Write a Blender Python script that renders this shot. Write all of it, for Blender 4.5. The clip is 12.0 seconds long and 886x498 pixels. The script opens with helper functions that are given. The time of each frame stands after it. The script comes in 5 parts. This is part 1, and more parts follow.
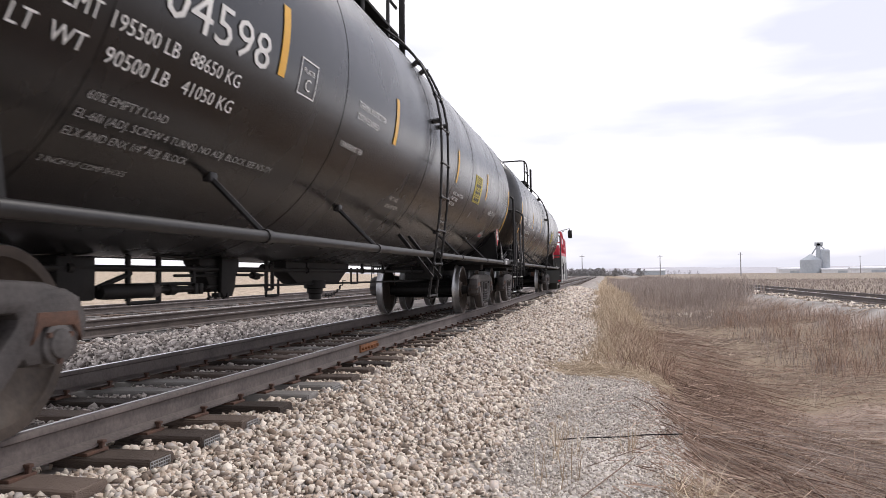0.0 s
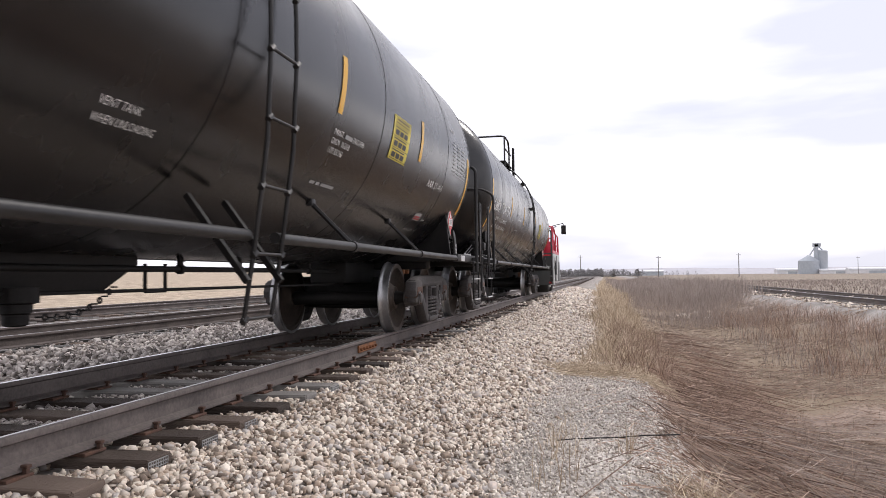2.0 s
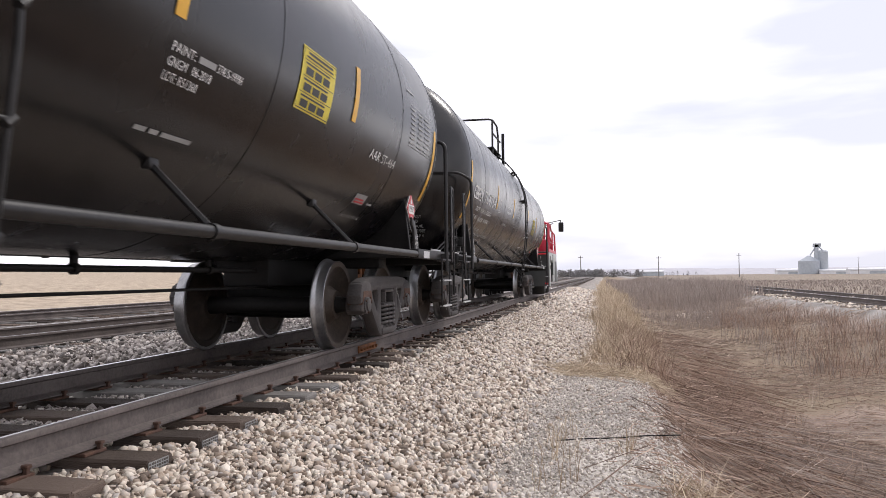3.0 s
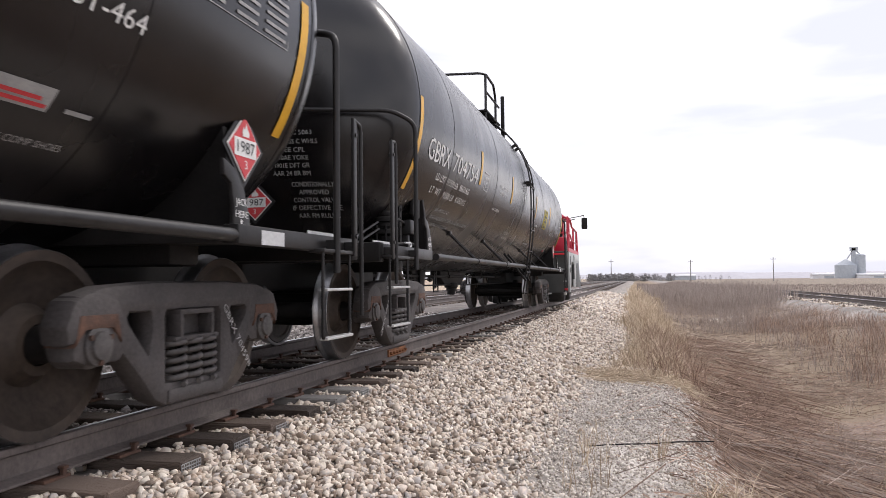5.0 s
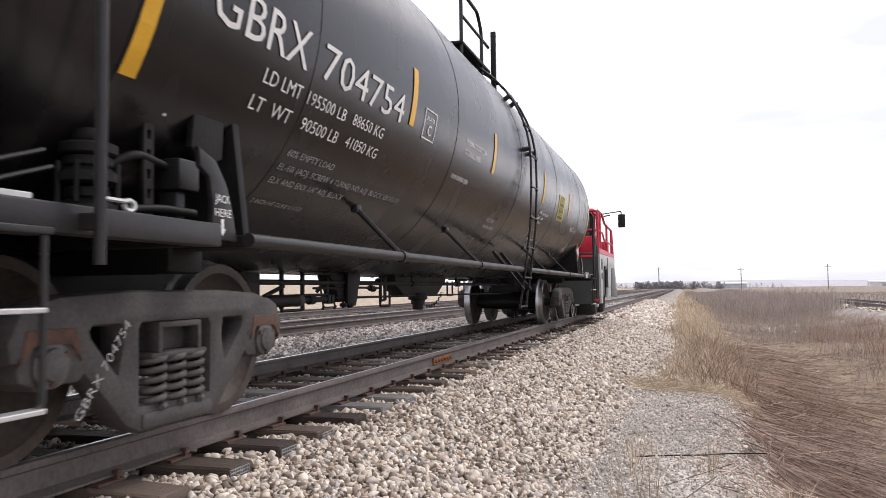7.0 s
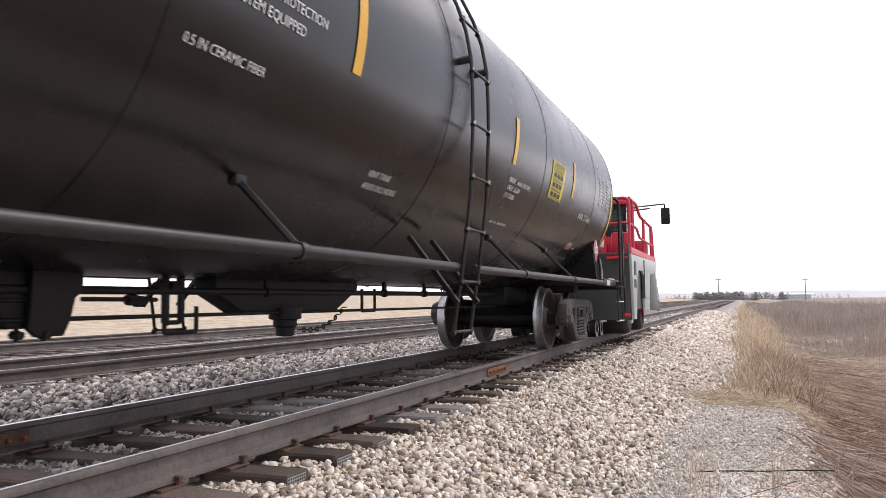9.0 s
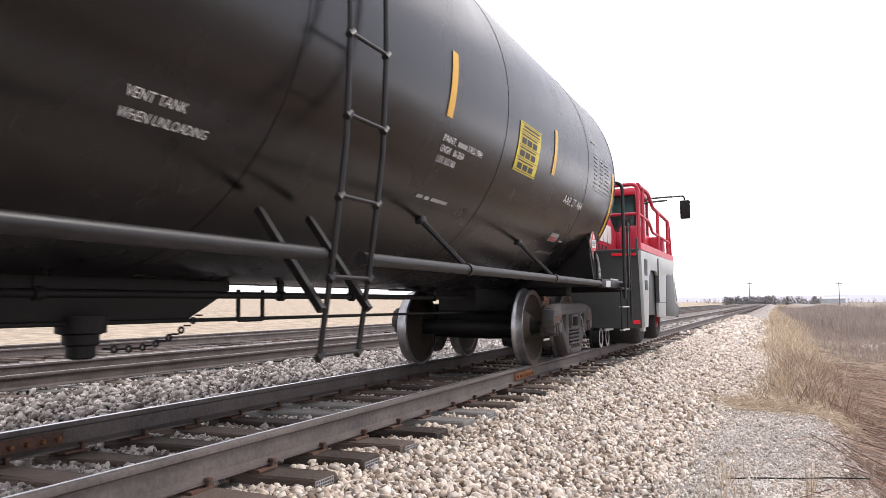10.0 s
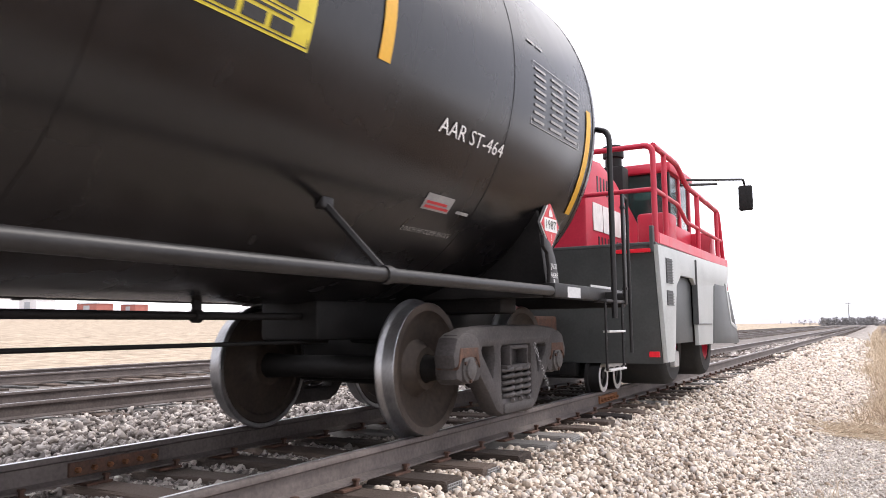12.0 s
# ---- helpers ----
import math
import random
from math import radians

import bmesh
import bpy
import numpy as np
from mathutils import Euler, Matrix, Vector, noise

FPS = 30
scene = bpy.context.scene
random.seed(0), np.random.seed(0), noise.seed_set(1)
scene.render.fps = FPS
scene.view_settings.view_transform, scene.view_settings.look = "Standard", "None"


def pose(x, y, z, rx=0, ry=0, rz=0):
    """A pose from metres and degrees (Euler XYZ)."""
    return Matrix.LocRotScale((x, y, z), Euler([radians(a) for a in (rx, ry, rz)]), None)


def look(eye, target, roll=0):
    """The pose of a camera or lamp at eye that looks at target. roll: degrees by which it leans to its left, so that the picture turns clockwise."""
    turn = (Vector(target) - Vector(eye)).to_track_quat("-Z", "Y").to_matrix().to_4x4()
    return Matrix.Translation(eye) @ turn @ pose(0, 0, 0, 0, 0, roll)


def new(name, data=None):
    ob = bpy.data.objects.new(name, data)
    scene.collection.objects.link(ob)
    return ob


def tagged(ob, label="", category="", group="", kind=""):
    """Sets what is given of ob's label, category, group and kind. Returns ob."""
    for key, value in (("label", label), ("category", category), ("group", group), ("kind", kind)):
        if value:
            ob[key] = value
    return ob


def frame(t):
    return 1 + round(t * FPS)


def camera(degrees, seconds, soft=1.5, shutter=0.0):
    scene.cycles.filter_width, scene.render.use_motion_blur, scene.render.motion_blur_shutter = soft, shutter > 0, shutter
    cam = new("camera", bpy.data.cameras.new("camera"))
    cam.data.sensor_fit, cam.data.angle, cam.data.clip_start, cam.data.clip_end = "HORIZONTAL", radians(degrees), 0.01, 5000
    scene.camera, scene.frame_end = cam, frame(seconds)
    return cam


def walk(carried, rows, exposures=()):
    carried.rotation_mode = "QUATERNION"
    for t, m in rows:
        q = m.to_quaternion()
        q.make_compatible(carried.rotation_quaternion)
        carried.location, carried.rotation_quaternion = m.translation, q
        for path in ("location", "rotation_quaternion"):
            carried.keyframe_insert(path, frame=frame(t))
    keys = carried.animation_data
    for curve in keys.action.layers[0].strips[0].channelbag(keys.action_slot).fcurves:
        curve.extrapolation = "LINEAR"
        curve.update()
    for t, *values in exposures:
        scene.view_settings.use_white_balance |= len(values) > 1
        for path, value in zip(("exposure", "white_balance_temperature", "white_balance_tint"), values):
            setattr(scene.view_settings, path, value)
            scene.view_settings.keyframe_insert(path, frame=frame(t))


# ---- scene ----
cam = camera(60.2, 12.0, 0.6, 0.3)

# camera and its walk: hand-held beside the track, panning left with the train
VIEW = [(0, 12.011, 1.976, .681), (.5, 12.011, 1.976, .68), (1, 11.973, 2.0, .627), (1.5, 11.919, 2.01, .633),
        (2, 11.885, 2.014, .641), (2.5, 11.881, 2.016, .666), (3, 11.901, 2.04, .644), (5, 14.101, 2.365, .614),
        (5.5, 14.959, 2.52, .639), (6, 15.637, 2.668, .636), (6.5, 16.445, 2.825, .624), (7, 17.452, 3.011, .66),
        (9, 21.495, 3.847, .599), (9.5, 22.551, 4.012, .531), (10, 23.517, 4.168, .544), (10.5, 24.752, 4.382, .614),
        (11, 26.157, 4.632, .576), (11.5, 27.825, 5.077, .57), (12, 29.579, 5.825, .585)]
EYE = (2.795, 0.0, 0.937)
walk(cam, [(t, pose(*EYE, 90 + p, r, y)) for t, y, p, r in VIEW],
     exposures=[(0, 0.1, 6500, 14), (3, 0.12, 6500, 14), (6, 0.2, 6500, 14), (9.5, 0.42, 6500, 14), (12, 0.72, 6500, 14)])

# world: thin bright overcast with a few pale gaps
SUN_EL, SUN_AZ = 48.0, 35.0
world = bpy.data.worlds.new("sky")
scene.world = world
world.use_nodes = True
wn, wl = world.node_tree.nodes, world.node_tree.links
wn.clear()
w_out = wn.new("ShaderNodeOutputWorld")
w_bg = wn.new("ShaderNodeBackground")
w_sky = wn.new("ShaderNodeTexSky")
w_sky.sky_type, w_sky.sun_disc = "NISHITA", False
w_sky.sun_elevation, w_sky.sun_rotation = radians(SUN_EL), radians(SUN_AZ)
w_sky.air_density, w_sky.dust_density = 1.0, 2.0
w_co = wn.new("ShaderNodeTexCoord")
w_map = wn.new("ShaderNodeMapping")
w_map.inputs["Scale"].default_value = (1.0, 1.0, 5.0)
w_map.inputs["Location"].default_value = (0.35, 0.1, 0.0)
w_noise = wn.new("ShaderNodeTexNoise")
w_noise.inputs["Scale"].default_value, w_noise.inputs["Detail"].default_value = 1.6, 6.0
w_noise.inputs["Roughness"].default_value = 0.45
w_ramp = wn.new("ShaderNodeValToRGB")
w_ramp.color_ramp.elements[0].position, w_ramp.color_ramp.elements[0].color = 0.42, (0.56, 0.58, 0.655, 1)
w_ramp.color_ramp.elements[1].position, w_ramp.color_ramp.elements[1].color = 0.60, (1.06, 1.05, 1.07, 1)
w_gain = wn.new("ShaderNodeMix")
w_gain.data_type, w_gain.blend_type = "RGBA", "MULTIPLY"
w_gain.inputs[0].default_value = 1.0
w_gain.inputs[7].default_value = (0.1, 0.1, 0.1, 1)
w_mix = wn.new("ShaderNodeMix")
w_mix.data_type = "RGBA"
w_mix.inputs[0].default_value = 0.92
wl.new(w_co.outputs["Generated"], w_map.inputs["Vector"])
wl.new(w_map.outputs[0], w_noise.inputs["Vector"])
wl.new(w_noise.outputs[0], w_ramp.inputs[0])
wl.new(w_sky.outputs[0], w_gain.inputs[6])
wl.new(w_gain.outputs[2], w_mix.inputs[6])
wl.new(w_ramp.outputs[0], w_mix.inputs[7])
wl.new(w_mix.outputs[2], w_bg.inputs[0])
wl.new(w_bg.outputs[0], w_out.inputs[0])
w_bg.inputs[1].default_value = 1.4

sun_data = bpy.data.lights.new("sun", "SUN")
sun_data.energy, sun_data.angle, sun_data.color = 1.5, radians(14), (1.0, 0.96, 0.9)
sun = new("sun", sun_data)
sun.matrix_world = look((40 * math.sin(radians(SUN_AZ)), 40 * math.cos(radians(SUN_AZ)), 40 * math.tan(radians(SUN_EL))), (0, 0, 0))

# ---------------------------------------------------------------- materials
def mat(name, dark, light, rough=0.6, metal=0.0, scale=8.0, fine=60.0, bump=0.15, per="", stretch=(1, 1, 1), spread=0.35, glow=None, spec=0.5):
    m = bpy.data.materials.new(name)
    m.use_nodes = True
    n, l = m.node_tree.nodes, m.node_tree.links
    b = n["Principled BSDF"]
    b.inputs["Metallic"].default_value = metal
    b.inputs["Specular IOR Level"].default_value = spec
    co = n.new("ShaderNodeTexCoord")
    mp = n.new("ShaderNodeMapping")
    mp.inputs["Scale"].default_value = stretch
    l.new(co.outputs["Object"], mp.inputs[0])
    a = n.new("ShaderNodeTexNoise")
    a.inputs["Scale"].default_value, a.inputs["Detail"].default_value = scale, 4
    f = n.new("ShaderNodeTexNoise")
    f.inputs["Scale"].default_value, f.inputs["Detail"].default_value = fine, 3
    l.new(mp.outputs[0], a.inputs["Vector"])
    l.new(mp.outputs[0], f.inputs["Vector"])
    mx = n.new("ShaderNodeMath")
    mx.operation = "MULTIPLY_ADD"
    mx.inputs[1].default_value = 0.4
    l.new(f.outputs[0], mx.inputs[0])
    sc = n.new("ShaderNodeMath")
    sc.operation = "MULTIPLY"
    sc.inputs[1].default_value = 0.6
    l.new(a.outputs[0], sc.inputs[0])
    l.new(sc.outputs[0], mx.inputs[2])
    val = mx
    if per:
        if per == "island":
            g = n.new("ShaderNodeNewGeometry")
            out = g.outputs["Random Per Island"]
        else:
            g = n.new("ShaderNodeObjectInfo")
            out = g.outputs["Random"]
        mm = n.new("ShaderNodeMix")
        mm.inputs[0].default_value = 0.6
        l.new(mx.outputs[0], mm.inputs[2])
        l.new(out, mm.inputs[3])
        val = mm
    r = n.new("ShaderNodeValToRGB")
    lo, hi = (0.5 - spread / 2, 0.5 + spread / 2) if not per else (0.22, 0.80)
    r.color_ramp.elements[0].position, r.color_ramp.elements[0].color = lo, (*dark, 1)
    r.color_ramp.elements[1].position, r.color_ramp.elements[1].color = hi, (*light, 1)
    l.new(val.outputs[0], r.inputs[0])
    l.new(r.outputs[0], b.inputs["Base Color"])
    rr = n.new("ShaderNodeMapRange")
    rr.inputs["To Min"].default_value, rr.inputs["To Max"].default_value = max(0.04, rough - 0.12), min(1, rough + 0.12)
    l.new(a.outputs[0], rr.inputs[0])
    l.new(rr.outputs[0], b.inputs["Roughness"])
    if bump:
        bp = n.new("ShaderNodeBump")
        bp.inputs["Strength"].default_value, bp.inputs["Distance"].default_value = bump, 0.01
        l.new(f.outputs[0], bp.inputs["Height"])
        l.new(bp.outputs[0], b.inputs["Normal"])
    if glow:
        b.inputs["Emission Color"].default_value = (*glow[:3], 1)
        b.inputs["Emission Strength"].default_value = glow[3]
    return m


def ramp_extra(m, stops):
    """Put further colours between the two ends of a material's ramp."""
    for nd in m.node_tree.nodes:
        if nd.type == "VALTORGB":
            for at, c in stops:
                e = nd.color_ramp.elements.new(at)
                e.color = (*c, 1)
    return m


M_TANK = mat("tank_paint", (0.0024, 0.0020, 0.0022), (0.0090, 0.0076, 0.0082), 0.26, 0, 1.5, 24, 0.035, spread=0.26, stretch=(1, 1, 0.55), spec=0.56)
M_HEAD = mat("frame_paint", (0.005, 0.0044, 0.0044), (0.015, 0.0135, 0.013), 0.6, 0, 5, 45, 0.12, spec=0.22)
M_RAILP = mat("hand_rail_paint", (0.008, 0.0076, 0.0077), (0.024, 0.0222, 0.022), 0.45, 0, 5, 60, 0.1, spec=0.35)
M_TRUCK = mat("cast_steel", (0.026, 0.0225, 0.022), (0.080, 0.071, 0.069), 0.7, 0, 5, 50, 0.25)
M_WHEEL = mat("wheel_steel", (0.021, 0.0155, 0.0125), (0.075, 0.056, 0.044), 0.62, 0.25, 4, 30, 0.15)
M_TREAD = mat("polished_tread", (0.22, 0.22, 0.225), (0.48, 0.48, 0.49), 0.36, 0.9, 6, 60, 0.03)
M_SPRING = mat("spring_steel", (0.045, 0.041, 0.040), (0.125, 0.115, 0.112), 0.6, 0.2, 12, 60, 0.1)
M_RUST = mat("rust", (0.07, 0.028, 0.014), (0.30, 0.12, 0.045), 0.85, 0, 14, 60, 0.3)
M_RAIL = mat("rail_steel", (0.056, 0.046, 0.043), (0.185, 0.155, 0.143), 0.74, 0.2, 3, 40, 0.15, spread=0.45)
M_HEADTOP = mat("worn_rail_top", (0.36, 0.36, 0.38), (0.56, 0.56, 0.58), 0.36, 1.0, 5, 60, 0.02)
M_TIE = mat("tie_wood", (0.030, 0.021, 0.0165), (0.175, 0.13, 0.104), 0.9, 0, 5, 26, 0.9, per="object", stretch=(1.2, 9, 9))
M_TIEGREY = mat("weathered_tie_wood", (0.09, 0.085, 0.08), (0.24, 0.225, 0.21), 0.9, 0, 4, 30, 0.5, per="object", stretch=(1.2, 9, 9))
M_STONE = ramp_extra(mat("ballast_stone", (0.15, 0.115, 0.09), (0.82, 0.74, 0.64), 0.85, 0, 9, 70, 0.25, per="island"),
                     [(0.32, (0.40, 0.31, 0.235)), (0.42, (0.62, 0.52, 0.42)), (0.50, (0.46, 0.43, 0.41)), (0.58, (0.66, 0.55, 0.46)), (0.68, (0.72, 0.64, 0.54))])
M_STAINED = ramp_extra(mat("stained_ballast", (0.09, 0.078, 0.070), (0.68, 0.62, 0.57), 0.88, 0, 9, 70, 0.25, per="island"),
                       [(0.34, (0.21, 0.18, 0.162)), (0.5, (0.35, 0.315, 0.29)), (0.66, (0.45, 0.405, 0.37))])
M_PATH = mat("path_limestone", (0.36, 0.315, 0.275), (0.82, 0.755, 0.68), 0.9, 0, 9, 70, 0.1, per="island")
M_WHITE = mat("white_stencil", (0.62, 0.62, 0.6), (0.8, 0.8, 0.78), 0.6, 0, 8, 90, 0.02)
M_FADED = mat("faded_stencil", (0.26, 0.26, 0.26), (0.4, 0.4, 0.39), 0.6, 0, 8, 90, 0.02)
M_YELLOW = mat("yellow_reflective_tape", (0.62, 0.33, 0.015), (0.78, 0.43, 0.03), 0.4, 0, 4, 40, 0.02)
M_LABEL = mat("yellow_label", (0.62, 0.5, 0.03), (0.74, 0.62, 0.06), 0.45, 0, 5, 40, 0.02)
M_INK = mat("black_ink", (0.015, 0.015, 0.015), (0.03, 0.03, 0.03), 0.5, 0, 5, 40, 0)
M_PLRED = mat("placard_red", (0.48, 0.025, 0.035), (0.60, 0.05, 0.055), 0.45, 0, 5, 40, 0.02)
M_RUSTDARK = mat("dull_rust", (0.045, 0.026, 0.02), (0.13, 0.065, 0.042), 0.85, 0, 12, 60, 0.3)
M_RED = mat("red_paint", (0.46, 0.016, 0.042), (0.57, 0.03, 0.06), 0.4, 0, 3, 40, 0.03)
M_LIGHTGREY = mat("light_grey_paint", (0.38, 0.40, 0.395), (0.50, 0.52, 0.515), 0.45, 0, 3, 40, 0.03)
M_DARKGREY = mat("dark_grey_paint", (0.045, 0.05, 0.05), (0.075, 0.08, 0.08), 0.5, 0, 3, 40, 0.04)
M_BLACK = mat("black_paint", (0.006, 0.006, 0.006), (0.016, 0.015, 0.0148), 0.6, 0, 5, 40, 0.08, spec=0.22)
M_RUBBER = mat("tyre_rubber", (0.02, 0.02, 0.02), (0.045, 0.043, 0.04), 0.85, 0, 6, 50, 0.2)
M_ALU = mat("bare_steel_edge", (0.45, 0.45, 0.45), (0.65, 0.65, 0.64), 0.45, 0.6, 8, 60, 0.05)
M_LAMPRED = mat("red_tail_lamp", (0.45, 0.012, 0.02), (0.62, 0.02, 0.035), 0.3, 0, 5, 40, 0, glow=(1, 0.03, 0.05, 0.12))
M_GLASS = mat("tinted_cab_glass", (0.10, 0.16, 0.15), (0.13, 0.2, 0.19), 0.08, 0, 2, 20, 0)
M_GLASS.node_tree.nodes["Principled BSDF"].inputs["Transmission Weight"].default_value = 0.85

# ---------------------------------------------------------------- mesh helpers
def part(name, bm, material, parent, label="", smooth=None):
    me = bpy.data.meshes.new(name)
    bm.normal_update()
    bm.to_mesh(me)
    bm.free()
    me.materials.append(material)
    if smooth is not None:
        for p in me.polygons:
            p.use_smooth = True
        me.set_sharp_from_angle(angle=radians(smooth))
    ob = new(name, me)
    ob.parent = parent
    if label:
        ob["label"] = label
    return ob


def again(src, name, parent, m):
    """Another part on the same mesh, at pose m in its parent's space."""
    ob = new(name, src.data)
    ob.parent = parent
    ob.matrix_basis = m
    return ob


def box(bm, lo, hi, bevel=0.0, turn=None, at=(0, 0, 0)):
    vs = [bm.verts.new((x, y, z)) for z in (lo[2], hi[2]) for y in (lo[1], hi[1]) for x in (lo[0], hi[0])]
    fs = [bm.faces.new([vs[i] for i in q]) for q in ((0, 2, 3, 1), (4, 5, 7, 6), (0, 1, 5, 4), (2, 6, 7, 3), (0, 4, 6, 2), (1, 3, 7, 5))]
    if bevel:
        es = list({e for f in fs for e in f.edges})
        r = bmesh.ops.bevel(bm, geom=es, offset=bevel, segments=2, affect="EDGES", profile=0.5)
        vs = list({v for f in r["faces"] for v in f.verts} | {v for v in vs if v.is_valid})
    if turn is not None:
        bmesh.ops.transform(bm, matrix=Matrix.Translation(at) @ turn @ Matrix.Translation([-c for c in at]), verts=vs)
    return bm


def tube(bm, pts, r, n=8, cap=True):
    """A round bar along the points, mitred at its bends."""
    pts = [Vector(p) for p in pts]
    rings = []
    side = None
    for i, p in enumerate(pts):
        d = (pts[min(i + 1, len(pts) - 1)] - pts[max(i - 1, 0)]).normalized()
        if side is None:
            side = d.orthogonal().normalized()
        side = (side - d * side.dot(d)).normalized()
        up = d.cross(side)
        k = 1.0
        if 0 < i < len(pts) - 1:
            a = (pts[i] - pts[i - 1]).normalized()
            k = 1 / max(0.5, a.dot(d))
        rings.append([bm.verts.new(p + (side * math.cos(2 * math.pi * j / n) + up * math.sin(2 * math.pi * j / n)) * r * k) for j in range(n)])
    for a, b in zip(rings, rings[1:]):
        for j in range(n):
            bm.faces.new((a[j], a[(j + 1) % n], b[(j + 1) % n], b[j]))
    if cap:
        bm.faces.new(rings[0][::-1])
        bm.faces.new(rings[-1])
    return bm


def bent(pts, r=0.08, n=4):
    """Round off the corners of a line of points."""
    pts = [Vector(p) for p in pts]
    out = [pts[0]]
    for a, b, c in zip(pts, pts[1:], pts[2:]):
        u, v = (a - b), (c - b)
        k = min(r, u.length * 0.45, v.length * 0.45)
        s, e = b + u.normalized() * k, b + v.normalized() * k
        for i in range(n + 1):
            f = i / n
            out.append(s * (1 - f) ** 2 + b * 2 * f * (1 - f) + e * f * f)
    out.append(pts[-1])
    return out


def lathe(bm, prof, n=32, axis="x", close=False):
    """Turn a profile of (along, radius) round an axis."""
    rings = []
    for a, r in prof:
        ring = []
        for j in range(n):
            c, s = math.cos(2 * math.pi * j / n) * r, math.sin(2 * math.pi * j / n) * r
            ring.append(bm.verts.new((a, c, s) if axis == "x" else (c, a, s) if axis == "y" else (c, s, a)))
        rings.append(ring)
    pairs = list(zip(rings, rings[1:])) + ([(rings[-1], rings[0])] if close else [])
    for a, b in pairs:
        for j in range(n):
            bm.faces.new((a[j], a[(j + 1) % n], b[(j + 1) % n], b[j]))
    if not close:
        bm.faces.new(rings[0][::-1])
        bm.faces.new(rings[-1])
    bmesh.ops.recalc_face_normals(bm, faces=bm.faces)
    return bm


def prism(outline, holes, thick, bevel=0.008):
    """A plate cut from an outline with holes, in (y, z), thick along x, centred on x = 0. Returns a bmesh."""
    cu = bpy.data.curves.new("plate", "CURVE")
    cu.dimensions, cu.fill_mode, cu.extrude, cu.bevel_depth, cu.bevel_resolution = "2D", "BOTH", thick / 2 - bevel, bevel, 1
    for loop in [outline, *holes]:
        sp = cu.splines.new("POLY")
        sp.points.add(len(loop) - 1)
        for q, (u, w) in zip(sp.points, loop):
            q.co = (u, w, 0, 1)
        sp.use_cyclic_u = True
    ob = bpy.data.objects.new("plate", cu)
    me = ob.to_mesh()
    bm = bmesh.new()
    bm.from_mesh(me)
    ob.to_mesh_clear()
    bpy.data.objects.remove(ob)
    bmesh.ops.remove_doubles(bm, verts=bm.verts, dist=0.0005)
    bmesh.ops.transform(bm, matrix=Matrix(((0, 0, 1, 0), (1, 0, 0, 0), (0, 1, 0, 0), (0, 0, 0, 1))), verts=bm.verts)
    return bm


def letters(body, height):
    """The built-in font as a flat bmesh in x and y, capital height as given, starting at 0, 0."""
    cu = bpy.data.curves.new("letters", "FONT")
    cu.body, cu.size, cu.resolution_u = body, height / 0.7, 2
    ob = bpy.data.objects.new("letters", cu)
    me = ob.to_mesh()
    bm = bmesh.new()
    bm.from_mesh(me)
    ob.to_mesh_clear()
    bpy.data.objects.remove(ob)
    return bm


def widen(bm, width):
    """Stretch lettering to the width that it has on the thing."""
    xs = [v.co.x for v in bm.verts]
    k = width / max(1e-6, max(xs) - min(xs))
    x0 = min(xs)
    for v in bm.verts:
        v.co.x = (v.co.x - x0) * k
    return bm


def bars(rows):
    """Flat bars (x, y, width, height) for writing that cannot be read."""
    bm = bmesh.new()
    for x, y, w, h in rows:
        n = max(1, int(w / 0.12))
        for i in range(n):
            a, b = x + w * i / n, x + w * (i + 1) / n
            bm.faces.new([bm.verts.new(p) for p in ((a, y, 0), (b, y, 0), (b, y + h, 0), (a, y + h, 0))])
    return bm


def cuts(bm, step):
    """Cut a flat bmesh across y so that it can follow a curve."""
    ys = [v.co.y for v in bm.verts]
    y = min(ys) + step
    while y < max(ys) - 1e-4:
        bmesh.ops.bisect_plane(bm, geom=bm.verts[:] + bm.edges[:] + bm.faces[:], plane_co=(0, y, 0), plane_no=(0, 1, 0))
        y += step
    return bm


# ---------------------------------------------------------------- track and ground
XC, ZR = -0.7525, 0.195       # middle of the train's track; top of rail above the ties
GAUGE = 1.505
SWAY = 0.050                  # the bodies sit a little off the middle of the track


def bump_noise(x, y, s):
    return noise.noise(Vector((x * s, y * s, 3.1)))


def lerp_table(x, table):
    for (a, za), (b, zb) in zip(table, table[1:]):
        if x <= b:
            f = max(0.0, (x - a) / (b - a))
            f = f * f * (3 - 2 * f)
            return za + (zb - za) * f
    return table[-1][1]


PROFILE = [(-700, 19.0), (-220, 7.2), (-70, 1.0), (-22, -0.75), (-14.6, -0.45), (-13.4, -0.06), (0.4, -0.06), (0.7, -0.09), (2.35, -0.42), (3.1, -0.44), (3.9, -0.75),
           (5.5, -1.0), (7.5, -0.85), (9.2, -0.55), (10.2, -0.2), (13.6, -0.2), (15.0, -0.6), (60, -0.8)]


def ground_z(x, y):
    z = lerp_table(x, PROFILE)
    if x > 3.0:
        z += 0.10 * bump_noise(x, y, 0.35) * min(1, (x - 3.0) / 2) + 0.03 * bump_noise(x, y, 1.7) * min(1, (x - 3.0))
    elif x < -14:
        z += 0.06 * bump_noise(x, y, 0.3)
    else:
        z += 0.012 * bump_noise(x, y, 2.5)
    return z


